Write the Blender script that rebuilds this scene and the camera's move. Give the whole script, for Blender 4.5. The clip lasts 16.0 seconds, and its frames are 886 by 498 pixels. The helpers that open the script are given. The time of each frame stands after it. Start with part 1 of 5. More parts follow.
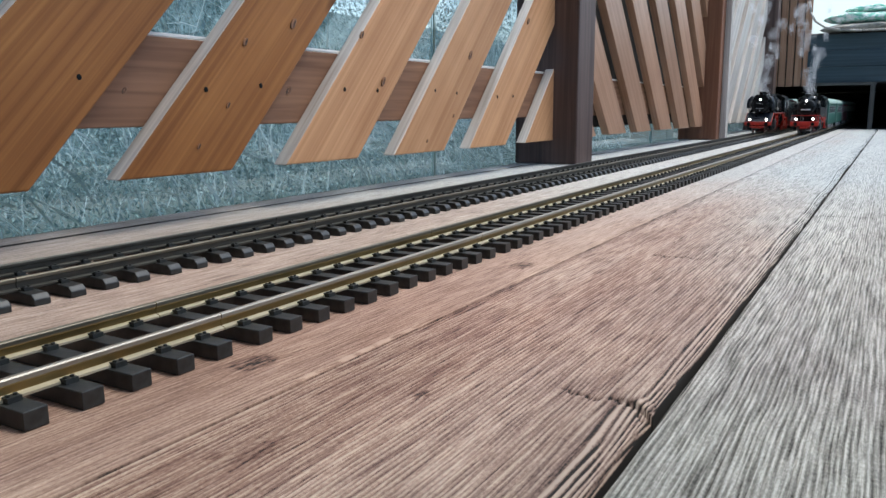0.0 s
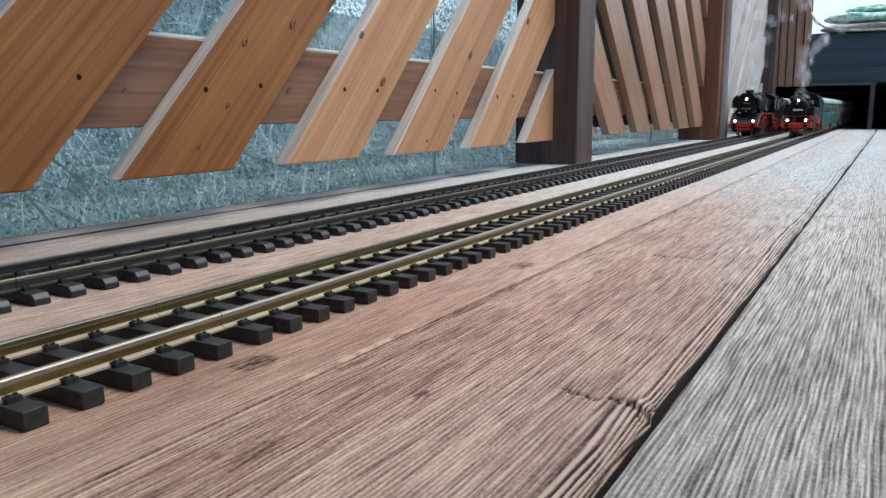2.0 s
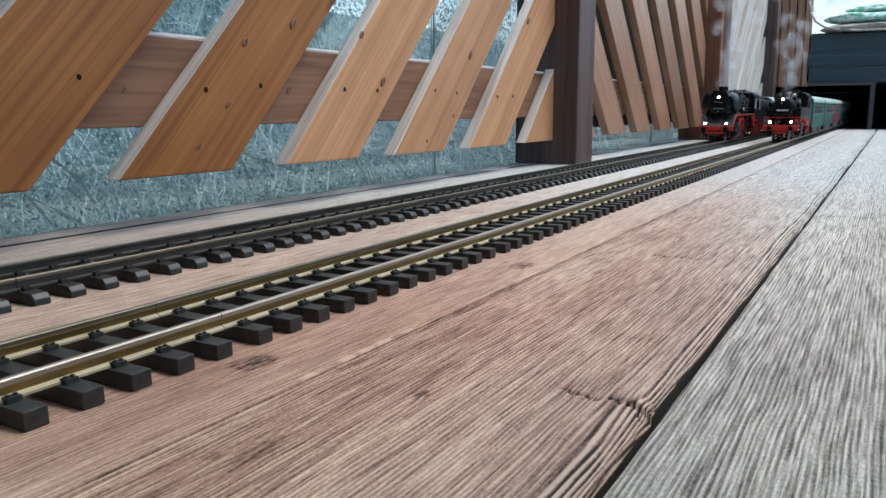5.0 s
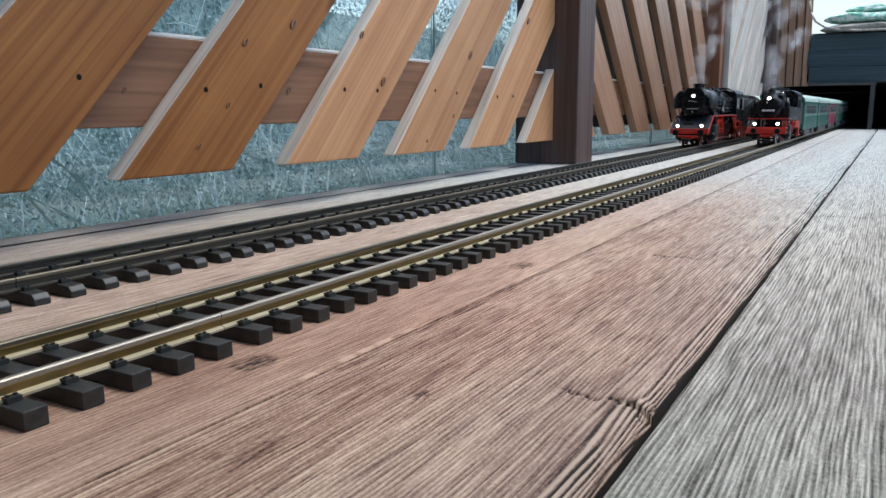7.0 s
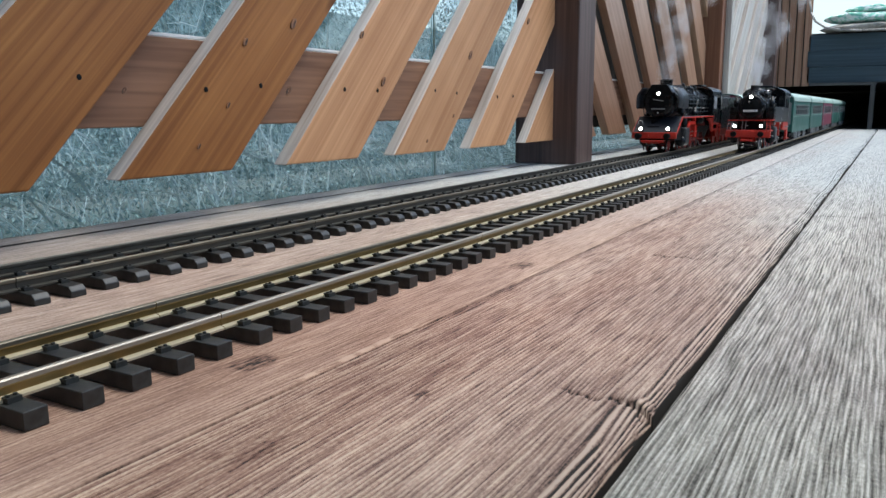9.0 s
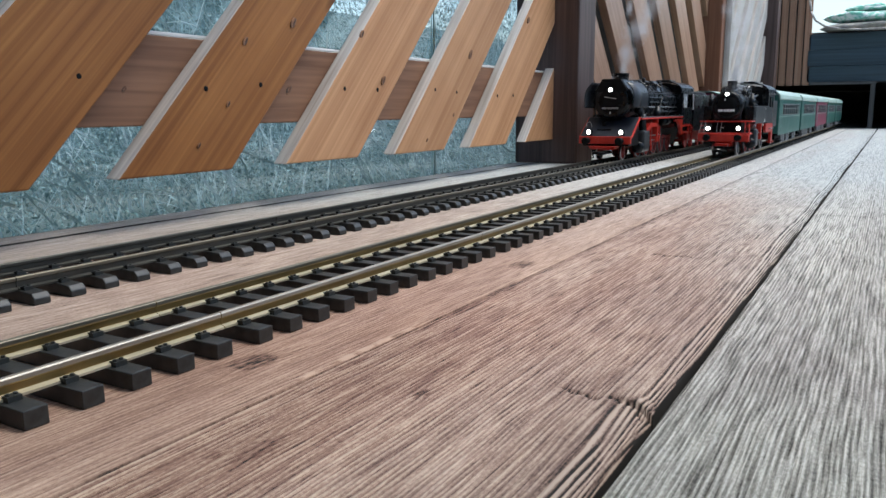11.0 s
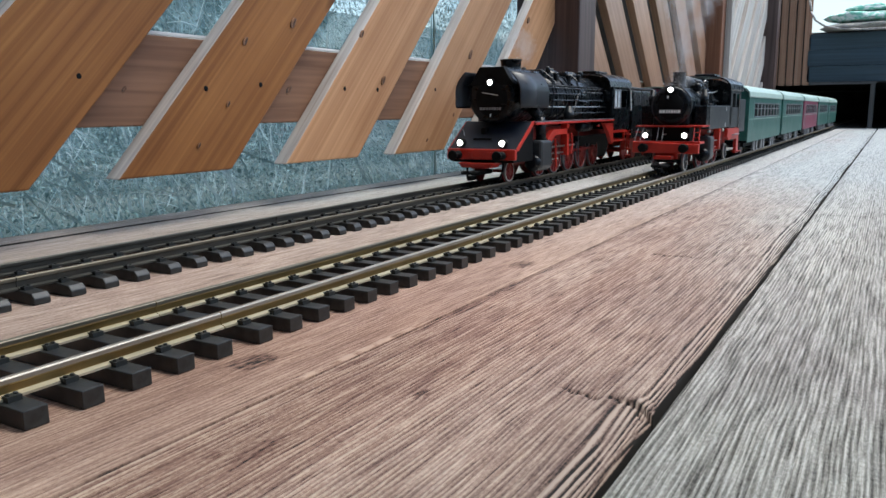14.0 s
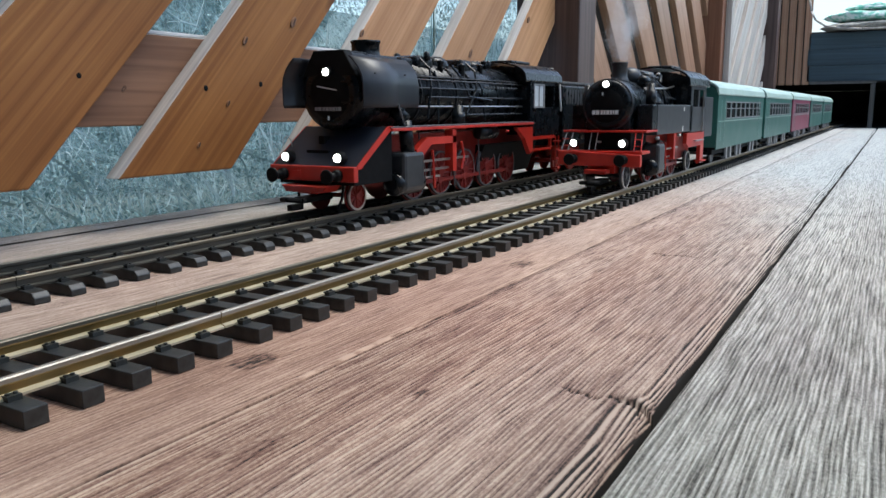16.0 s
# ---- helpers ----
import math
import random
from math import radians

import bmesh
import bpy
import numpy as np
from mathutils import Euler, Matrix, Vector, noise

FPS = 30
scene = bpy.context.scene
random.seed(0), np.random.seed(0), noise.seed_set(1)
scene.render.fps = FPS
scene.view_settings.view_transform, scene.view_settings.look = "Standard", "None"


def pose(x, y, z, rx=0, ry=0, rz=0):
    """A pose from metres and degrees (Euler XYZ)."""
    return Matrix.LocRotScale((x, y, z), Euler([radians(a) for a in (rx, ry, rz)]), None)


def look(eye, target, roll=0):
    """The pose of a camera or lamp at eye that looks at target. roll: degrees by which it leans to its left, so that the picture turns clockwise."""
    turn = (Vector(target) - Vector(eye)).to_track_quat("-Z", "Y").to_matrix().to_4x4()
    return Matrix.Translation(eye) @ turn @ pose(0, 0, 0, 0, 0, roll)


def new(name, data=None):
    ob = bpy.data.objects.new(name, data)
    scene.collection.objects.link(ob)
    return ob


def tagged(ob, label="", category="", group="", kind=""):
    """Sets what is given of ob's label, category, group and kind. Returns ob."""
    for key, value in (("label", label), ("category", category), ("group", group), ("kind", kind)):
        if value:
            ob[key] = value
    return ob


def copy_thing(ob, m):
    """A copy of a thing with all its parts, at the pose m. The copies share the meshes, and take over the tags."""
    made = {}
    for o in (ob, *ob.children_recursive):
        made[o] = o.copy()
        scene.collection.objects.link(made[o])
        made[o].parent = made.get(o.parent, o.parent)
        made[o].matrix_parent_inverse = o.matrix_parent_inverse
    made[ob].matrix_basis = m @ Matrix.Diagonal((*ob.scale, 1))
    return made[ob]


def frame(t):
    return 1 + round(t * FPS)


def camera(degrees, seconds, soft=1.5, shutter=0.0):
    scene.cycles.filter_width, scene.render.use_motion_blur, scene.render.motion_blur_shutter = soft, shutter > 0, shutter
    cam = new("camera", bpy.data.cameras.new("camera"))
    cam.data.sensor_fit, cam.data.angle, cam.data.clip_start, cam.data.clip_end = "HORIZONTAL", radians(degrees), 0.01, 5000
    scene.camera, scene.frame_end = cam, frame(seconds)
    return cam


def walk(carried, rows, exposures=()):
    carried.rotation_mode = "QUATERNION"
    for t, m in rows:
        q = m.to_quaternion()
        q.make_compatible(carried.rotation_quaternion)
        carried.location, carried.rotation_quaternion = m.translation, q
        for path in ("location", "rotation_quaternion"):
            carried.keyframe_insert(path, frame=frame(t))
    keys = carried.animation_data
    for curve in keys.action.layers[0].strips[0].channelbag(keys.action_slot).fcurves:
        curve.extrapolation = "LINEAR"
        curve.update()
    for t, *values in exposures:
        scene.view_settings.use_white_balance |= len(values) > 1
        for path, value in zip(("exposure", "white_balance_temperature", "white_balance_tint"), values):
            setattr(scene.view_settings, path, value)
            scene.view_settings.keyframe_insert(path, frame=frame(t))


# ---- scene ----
cam = camera(59.926, 16.0, soft=1.5)
EYE = (0.3098, -0.1529, 0.1154)


def aim(down):
    """The camera's pose for a given downward tilt in degrees."""
    ya, pi = radians(30.0947), radians(down)
    fwd = Vector((-math.sin(ya) * math.cos(pi), math.cos(ya) * math.cos(pi), -math.sin(pi)))
    return look(EYE, Vector(EYE) + fwd, roll=-0.36)


walk(cam, [(0.0, aim(10.199)), (9.2, aim(10.199)), (11.3, aim(10.265)), (14.0, aim(10.265)), (15.0, aim(10.30)), (16.0, aim(10.30))],
     exposures=[(0.0, 0.98, 6270, 5), (14.4, 0.98, 6270, 5), (16.0, 1.08, 6220, 5)])

# ---- daylight ----
world = bpy.data.worlds.new("overcast")
scene.world = world
world.use_nodes = True
wn = world.node_tree.nodes
sky = wn.new("ShaderNodeTexSky")
sky.sky_type, sky.sun_disc = "NISHITA", False
sky.sun_elevation, sky.sun_rotation = radians(72), radians(55)
sky.air_density, sky.dust_density = 1.0, 3.0
world.node_tree.links.new(sky.outputs[0], wn["Background"].inputs[0])
wn["Background"].inputs[1].default_value = 0.15
sun = new("sun", bpy.data.lights.new("sun", "SUN"))
sun.data.energy, sun.data.angle, sun.data.color = 1.5, radians(40), (1.0, 0.98, 0.95)
sun.matrix_basis = look((1.3, 1.6, 5.0), (0, 0.6, 0))


# ---- materials ----
def material(name, c1, c2=None, rough=0.5, metal=0.0, scale=(40, 40, 40), bump=0.0, detail=6, fine=None, spec=0.5, contrast=(0.35, 0.65), emit=0.0):
    """Two colours mixed by a noise of the given scale (per metre), with a finer noise on top and a bump."""
    m = bpy.data.materials.new(name)
    m.use_nodes = True
    n, l = m.node_tree.nodes, m.node_tree.links
    b = n["Principled BSDF"]
    b.inputs["Roughness"].default_value, b.inputs["Metallic"].default_value = rough, metal
    b.inputs["Specular IOR Level"].default_value = spec
    co = n.new("ShaderNodeTexCoord")
    mp = n.new("ShaderNodeMapping")
    mp.inputs["Scale"].default_value = scale
    l.new(co.outputs["Object"], mp.inputs[0])
    tx = n.new("ShaderNodeTexNoise")
    tx.inputs["Scale"].default_value, tx.inputs["Detail"].default_value = 1.0, detail
    l.new(mp.outputs[0], tx.inputs["Vector"])
    ramp = n.new("ShaderNodeValToRGB")
    ramp.color_ramp.elements[0].position, ramp.color_ramp.elements[1].position = contrast
    ramp.color_ramp.elements[0].color = (*c1, 1)
    ramp.color_ramp.elements[1].color = (*(c2 or c1), 1)
    l.new(tx.outputs["Fac"], ramp.inputs[0])
    l.new(ramp.outputs[0], b.inputs["Base Color"])
    if bump:
        bp = n.new("ShaderNodeBump")
        bp.inputs["Strength"].default_value, bp.inputs["Distance"].default_value = 1.0, bump
        l.new(tx.outputs["Fac"], bp.inputs["Height"])
        l.new(bp.outputs[0], b.inputs["Normal"])
    if fine:
        rr = n.new("ShaderNodeMapRange")
        rr.inputs["To Min"].default_value, rr.inputs["To Max"].default_value = fine
        l.new(tx.outputs["Fac"], rr.inputs["Value"])
        l.new(rr.outputs[0], b.inputs["Roughness"])
    if emit:
        b.inputs["Emission Color"].default_value = (*c1, 1)
        b.inputs["Emission Strength"].default_value = emit
    return m


def grain(name, light, dark, tint, size=260.0, length=5.0, along="Y", rough=(0.5, 0.8), bump=0.0006, stain=3.0, spec=0.4, knots=0.0, per_piece=0.0, streak=0.5, soft=0.12):
    """Wood: streaks along one axis at two widths, a wide stain, a bump, knots where asked."""
    m = bpy.data.materials.new(name)
    m.use_nodes = True
    n, l = m.node_tree.nodes, m.node_tree.links
    b = n["Principled BSDF"]
    b.inputs["Specular IOR Level"].default_value = spec
    co = n.new("ShaderNodeTexCoord")
    oi = n.new("ShaderNodeObjectInfo")
    off = n.new("ShaderNodeVectorMath")
    off.operation = "SCALE"
    off.inputs[0].default_value = (3.1, 7.7, 1.3)
    l.new(oi.outputs["Random"], off.inputs["Scale"])
    add = n.new("ShaderNodeVectorMath")
    l.new(co.outputs["Object"], add.inputs[0])
    l.new(off.outputs[0], add.inputs[1])

    def tex(sc, detail, dist=0.0):
        mp = n.new("ShaderNodeMapping")
        mp.inputs["Scale"].default_value = sc
        l.new(add.outputs[0], mp.inputs[0])
        t = n.new("ShaderNodeTexNoise")
        t.inputs["Scale"].default_value, t.inputs["Detail"].default_value, t.inputs["Distortion"].default_value = 1.0, detail, dist
        l.new(mp.outputs[0], t.inputs["Vector"])
        return t

    ax = "XYZ".index(along)
    s1 = [size] * 3
    s1[ax] = length
    s2 = [size * 0.22] * 3
    s2[ax] = length * 0.35
    t1, t2, t3 = tex(s1, 4.0, 0.7), tex(s2, 3.0, 0.9), tex((stain,) * 3, 5.0)
    mix1 = n.new("ShaderNodeMix")
    mix1.data_type = "FLOAT"
    mix1.inputs[0].default_value = streak
    l.new(t1.outputs["Fac"], mix1.inputs[2])
    l.new(t2.outputs["Fac"], mix1.inputs[3])
    ramp = n.new("ShaderNodeValToRGB")
    ramp.color_ramp.elements[0].position, ramp.color_ramp.elements[1].position = 0.5 - soft, 0.5 + soft
    ramp.color_ramp.elements[0].color, ramp.color_ramp.elements[1].color = (*dark, 1), (*light, 1)
    l.new(mix1.outputs[0], ramp.inputs[0])
    r3 = n.new("ShaderNodeValToRGB")
    r3.color_ramp.elements[0].position, r3.color_ramp.elements[1].position = 0.42, 0.66
    r3.color_ramp.elements[0].color, r3.color_ramp.elements[1].color = (0, 0, 0, 1), (1, 1, 1, 1)
    l.new(t3.outputs["Fac"], r3.inputs[0])
    mix2 = n.new("ShaderNodeMix")
    mix2.data_type, mix2.blend_type = "RGBA", "MIX"
    sc = n.new("ShaderNodeMath")
    sc.operation = "MULTIPLY"
    sc.inputs[1].default_value = 0.6
    l.new(r3.outputs[0], sc.inputs[0])
    l.new(sc.outputs[0], mix2.inputs[0])
    l.new(ramp.outputs[0], mix2.inputs[6])
    tm = n.new("ShaderNodeMix")
    tm.data_type, tm.blend_type = "RGBA", "MULTIPLY"
    tm.inputs[0].default_value = 1.0
    l.new(ramp.outputs[0], tm.inputs[6])
    tm.inputs[7].default_value = (*tint, 1)
    l.new(tm.outputs[2], mix2.inputs[7])
    last = mix2.outputs[2]
    if knots:
        mk = n.new("ShaderNodeMapping")
        ks = [knots] * 3
        ks[ax] = knots * 0.45
        mk.inputs["Scale"].default_value = ks
        fl = n.new("ShaderNodeVectorMath")
        fl.operation = "MULTIPLY"
        fl.inputs[1].default_value = (0, 1, 1)
        l.new(add.outputs[0], fl.inputs[0])
        l.new(fl.outputs[0], mk.inputs[0])
        vo = n.new("ShaderNodeTexVoronoi")
        vo.inputs["Scale"].default_value = 1.0
        l.new(mk.outputs[0], vo.inputs["Vector"])
        rk = n.new("ShaderNodeValToRGB")
        rk.color_ramp.elements[0].position, rk.color_ramp.elements[1].position = 0.06, 0.12
        rk.color_ramp.elements[0].color, rk.color_ramp.elements[1].color = (0.25, 0.2, 0.17, 1), (1, 1, 1, 1)
        l.new(vo.outputs["Distance"], rk.inputs[0])
        mm = n.new("ShaderNodeMix")
        mm.data_type, mm.blend_type = "RGBA", "MULTIPLY"
        mm.inputs[0].default_value = 1.0
        l.new(last, mm.inputs[6])
        l.new(rk.outputs[0], mm.inputs[7])
        last = mm.outputs[2]
    if per_piece:
        hs = n.new("ShaderNodeHueSaturation")
        mr = n.new("ShaderNodeMapRange")
        mr.inputs["To Min"].default_value, mr.inputs["To Max"].default_value = 1 - per_piece, 1 + per_piece
        l.new(oi.outputs["Random"], mr.inputs["Value"])
        l.new(mr.outputs[0], hs.inputs["Value"])
        l.new(last, hs.inputs["Color"])
        last = hs.outputs[0]
    l.new(last, b.inputs["Base Color"])
    rr = n.new("ShaderNodeMapRange")
    rr.inputs["To Min"].default_value, rr.inputs["To Max"].default_value = rough[1], rough[0]
    l.new(mix1.outputs[0], rr.inputs["Value"])
    l.new(rr.outputs[0], b.inputs["Roughness"])
    bp = n.new("ShaderNodeBump")
    bp.inputs["Strength"].default_value, bp.inputs["Distance"].default_value = 1.0, bump
    l.new(mix1.outputs[0], bp.inputs["Height"])
    l.new(bp.outputs[0], b.inputs["Normal"])
    return m


def decking(name, groove, middle, ridge, grey, depth, fleck, sky_sheen, far_side, bleach):
    """Weathered boards: darker grooves, worn pale ridges, short flecks, wide stains. Cool sky sheen is painted in with
    distance.
    """
    m = bpy.data.materials.new(name)
    m.use_nodes = True
    n, l = m.node_tree.nodes, m.node_tree.links
    b = n["Principled BSDF"]
    b.inputs["Specular IOR Level"].default_value = 0.26
    co, sep = n.new("ShaderNodeTexCoord"), n.new("ShaderNodeSeparateXYZ")
    l.new(co.outputs["Object"], sep.inputs[0])

    def tex(sc, detail, rough=0.5):
        mp, t = n.new("ShaderNodeMapping"), n.new("ShaderNodeTexNoise")
        mp.inputs["Scale"].default_value = sc
        t.inputs["Scale"].default_value, t.inputs["Detail"].default_value, t.inputs["Roughness"].default_value = 1.0, detail, rough
        l.new(co.outputs["Object"], mp.inputs[0])
        l.new(mp.outputs[0], t.inputs["Vector"])
        return t.outputs["Fac"]

    def calc(op, a, c, clamp=False):
        k = n.new("ShaderNodeMath")
        k.operation, k.use_clamp = op, clamp
        for i, q in enumerate((a, c)):
            if isinstance(q, (int, float)):
                k.inputs[i].default_value = q
            else:
                l.new(q, k.inputs[i])
        return k.outputs[0]

    def ramp(f, stops):
        r = n.new("ShaderNodeValToRGB")
        while len(r.color_ramp.elements) < len(stops):
            r.color_ramp.elements.new(0.5)
        for e, (p, c) in zip(r.color_ramp.elements, stops):
            e.position, e.color = p, (*c, 1)
        l.new(f, r.inputs[0])
        return r.outputs[0]

    def blend(f, a, c, kind="MIX"):
        k = n.new("ShaderNodeMix")
        k.data_type, k.blend_type = "RGBA", kind
        for i, q in ((0, f), (6, a), (7, c)):
            if isinstance(q, float):
                k.inputs[i].default_value = q
            elif isinstance(q, tuple):
                k.inputs[i].default_value = (*q, 1)
            else:
                l.new(q, k.inputs[i])
        return k.outputs[2]

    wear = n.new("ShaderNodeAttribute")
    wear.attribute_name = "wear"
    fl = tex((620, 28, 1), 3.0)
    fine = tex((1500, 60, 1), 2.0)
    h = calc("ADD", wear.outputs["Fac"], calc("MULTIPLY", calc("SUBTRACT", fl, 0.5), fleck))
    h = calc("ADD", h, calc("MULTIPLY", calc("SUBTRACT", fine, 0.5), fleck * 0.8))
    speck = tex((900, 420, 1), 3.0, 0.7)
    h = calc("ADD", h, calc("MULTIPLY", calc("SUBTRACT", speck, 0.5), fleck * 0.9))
    # Near-black end of the ramp, reached on board sides and in cracks
    deep_dark = (0.022, 0.020, 0.017)
    col = ramp(h, [(0.0, deep_dark), (0.20, groove), (0.50, middle), (0.80, ridge)])
    wide = tex((9, 2.2, 1), 4.0, 0.6)
    stain = ramp(wide, [(0.36, (0.80, 0.76, 0.75)), (0.64, (1.10, 1.08, 1.06))])
    col = blend(0.9, col, stain, "MULTIPLY")
    ochre = n.new("ShaderNodeMapRange")
    ochre.inputs["From Min"].default_value, ochre.inputs["From Max"].default_value = 0.0, 0.22
    l.new(calc("ADD", sep.outputs["Y"], calc("MULTIPLY", calc("SUBTRACT", wide, 0.5), 0.5)), ochre.inputs["Value"])
    col = blend(ochre.outputs[0], blend(1.0, col, (0.92, 0.97, 0.93), "MULTIPLY"), col)
    patch = ramp(tex((34, 12, 1), 5.0, 0.65), [(0.40, (0.84, 0.78, 0.78)), (0.60, (1.08, 1.05, 1.03))])
    col = blend(0.8, col, patch, "MULTIPLY")
    # Sky reflection on the far boards, put into the colour as cool grey along Y
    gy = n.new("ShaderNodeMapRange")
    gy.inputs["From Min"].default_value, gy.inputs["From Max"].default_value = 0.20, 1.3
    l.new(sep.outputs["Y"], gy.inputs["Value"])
    side = n.new("ShaderNodeMapRange")
    side.inputs["From Min"].default_value, side.inputs["From Max"].default_value = 0.14, 0.24
    l.new(sep.outputs["X"], side.inputs["Value"])
    g = calc("ADD", calc("MULTIPLY", gy.outputs[0], sky_sheen), bleach)
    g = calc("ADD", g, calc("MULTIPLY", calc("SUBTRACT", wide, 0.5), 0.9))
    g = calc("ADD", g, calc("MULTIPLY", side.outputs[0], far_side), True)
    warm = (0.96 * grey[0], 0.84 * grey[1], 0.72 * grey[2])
    tones = [ramp(h, [(0.0, deep_dark), (0.20, tuple(0.35 * q for q in c)), (0.50, tuple(0.72 * q for q in c)), (0.80, c)]) for c in (warm, grey)]
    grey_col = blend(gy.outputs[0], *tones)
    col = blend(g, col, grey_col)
    l.new(col, b.inputs["Base Color"])
    l.new(ramp(h, [(0.2, (0.9,) * 3), (0.9, (0.58,) * 3)]), b.inputs["Roughness"])
    bp = n.new("ShaderNodeBump")
    bp.inputs["Strength"].default_value, bp.inputs["Distance"].default_value = 0.8, depth * 0.5
    l.new(calc("ADD", calc("MULTIPLY", fl, 0.6), calc("MULTIPLY", fine, 0.4)), bp.inputs["Height"])
    l.new(bp.outputs[0], b.inputs["Normal"])
    return m


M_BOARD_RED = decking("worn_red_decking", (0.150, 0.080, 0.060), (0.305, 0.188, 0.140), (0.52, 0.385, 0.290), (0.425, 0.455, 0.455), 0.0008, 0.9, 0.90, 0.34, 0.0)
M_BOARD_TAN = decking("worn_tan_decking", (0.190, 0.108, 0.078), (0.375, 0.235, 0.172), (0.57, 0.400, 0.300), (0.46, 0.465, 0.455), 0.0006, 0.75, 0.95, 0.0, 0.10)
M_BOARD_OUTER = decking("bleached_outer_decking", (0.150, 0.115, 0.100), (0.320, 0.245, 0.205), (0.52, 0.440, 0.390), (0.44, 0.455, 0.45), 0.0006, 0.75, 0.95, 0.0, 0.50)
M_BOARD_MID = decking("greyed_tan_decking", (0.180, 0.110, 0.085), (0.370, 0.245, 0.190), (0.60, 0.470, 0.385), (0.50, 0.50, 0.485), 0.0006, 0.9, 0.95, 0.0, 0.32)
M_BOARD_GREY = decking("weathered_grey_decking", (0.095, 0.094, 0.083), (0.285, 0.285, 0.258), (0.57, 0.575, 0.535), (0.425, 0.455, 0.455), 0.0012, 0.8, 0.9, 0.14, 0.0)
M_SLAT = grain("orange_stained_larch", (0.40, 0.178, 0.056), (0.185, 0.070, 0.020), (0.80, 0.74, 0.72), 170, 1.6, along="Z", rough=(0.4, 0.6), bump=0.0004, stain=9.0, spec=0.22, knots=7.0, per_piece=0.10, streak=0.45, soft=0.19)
# Paler larch tone for the slats farther along the first panel
M_SLAT_PALE = grain("paler_larch", (0.57, 0.325, 0.172), (0.34, 0.168, 0.078), (0.86, 0.80, 0.76), 170, 1.6, along="Z", rough=(0.4, 0.6), bump=0.0004, stain=9.0, spec=0.22, knots=9.0, per_piece=0.08, streak=0.45, soft=0.19)
M_SLAT_DULL = grain("dull_brown_slat", (0.45, 0.275, 0.182), (0.245, 0.130, 0.078), (0.85, 0.80, 0.77), 170, 1.6, along="Z", rough=(0.26, 0.45), bump=0.0003, stain=8.0, per_piece=0.12, streak=0.45, soft=0.19)
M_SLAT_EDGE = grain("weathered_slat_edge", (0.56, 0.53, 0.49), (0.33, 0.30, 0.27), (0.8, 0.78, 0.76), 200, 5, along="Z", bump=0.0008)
# Sky light on the cross boards' top edge, painted as near-white
M_TOPEDGE = grain("sky_lit_top_edge", (0.80, 0.80, 0.78), (0.62, 0.62, 0.60), (0.9, 0.9, 0.9), 200, 9, along="Y", bump=0.0008)
M_POST = grain("dark_brown_stained_post", (0.120, 0.080, 0.070), (0.060, 0.038, 0.033), (0.8, 0.75, 0.75), 150, 4, along="Z", rough=(0.4, 0.65), bump=0.0004)
M_RAILBOARD = grain("brown_stained_board", (0.29, 0.150, 0.082), (0.17, 0.082, 0.044), (0.8, 0.75, 0.75), 120, 4, along="Y", bump=0.0003, knots=8.0)
M_SLEEPER = material("black_plastic_sleeper", (0.007, 0.0085, 0.008), (0.024, 0.027, 0.025), 0.45, scale=(240, 240, 240), bump=0.00012, fine=(0.32, 0.6), spec=0.6)
M_BRASS = material("tarnished_brass_rail", (0.20, 0.14, 0.055), (0.34, 0.25, 0.10), 0.38, 0.9, scale=(300, 12, 200), fine=(0.28, 0.5))
# Worn head of the nearest rail, its highlight put into the lighter metal
M_HEAD = material("worn_highlit_rail_head", (0.34, 0.31, 0.25), (0.46, 0.43, 0.37), 0.45, 0.9, scale=(300, 8, 200), fine=(0.38, 0.55))
M_DARKRAIL = material("browned_old_rail", (0.045, 0.043, 0.036), (0.095, 0.09, 0.075), 0.5, 0.6, scale=(300, 12, 200), fine=(0.4, 0.6))
M_DULLHEAD = material("dull_rail_head", (0.13, 0.115, 0.085), (0.21, 0.19, 0.145), 0.5, 0.85, scale=(300, 8, 200), fine=(0.42, 0.6))
# Pale cream carries the sky's reflection on the near track's rail feet
M_FOOT = material("sky_bright_rail_foot", (0.5, 0.44, 0.30), (0.62, 0.56, 0.42), 0.4, 0.5, scale=(300, 30, 200))
M_BLACK = material("satin_black_enamel", (0.0030, 0.0046, 0.0062), (0.0055, 0.0078, 0.0100), 0.3, scale=(90, 90, 90), fine=(0.2, 0.36), spec=0.30)
M_MATTBLACK = material("matt_black_plastic", (0.003, 0.0033, 0.0037), (0.006, 0.0064, 0.007), 0.6, scale=(90, 90, 90), spec=0.12)
M_GUNMETAL = material("slate_black_casing", (0.020, 0.023, 0.026), (0.032, 0.036, 0.040), 0.4, scale=(90, 90, 90), fine=(0.32, 0.5))
# Darker copy of the red, with the shade under the engines painted in
M_REDDARK = material("shaded_red_paint", (0.16, 0.010, 0.008), (0.23, 0.017, 0.012), 0.5, scale=(60, 60, 60))
M_APRON = material("blue_black_sheet", (0.009, 0.0125, 0.020), (0.014, 0.019, 0.029), 0.4, scale=(60, 60, 60), fine=(0.32, 0.5), spec=0.3)
M_RED = material("signal_red_plastic", (0.38, 0.017, 0.010), (0.47, 0.026, 0.014), 0.4, scale=(60, 60, 60), fine=(0.3, 0.5))
M_GREY = material("light_grey_plastic", (0.2, 0.205, 0.21), (0.25, 0.255, 0.26), 0.45, scale=(60, 60, 60))
M_DGREY = material("dark_grey_plastic", (0.07, 0.073, 0.078), (0.09, 0.094, 0.1), 0.45, scale=(60, 60, 60))
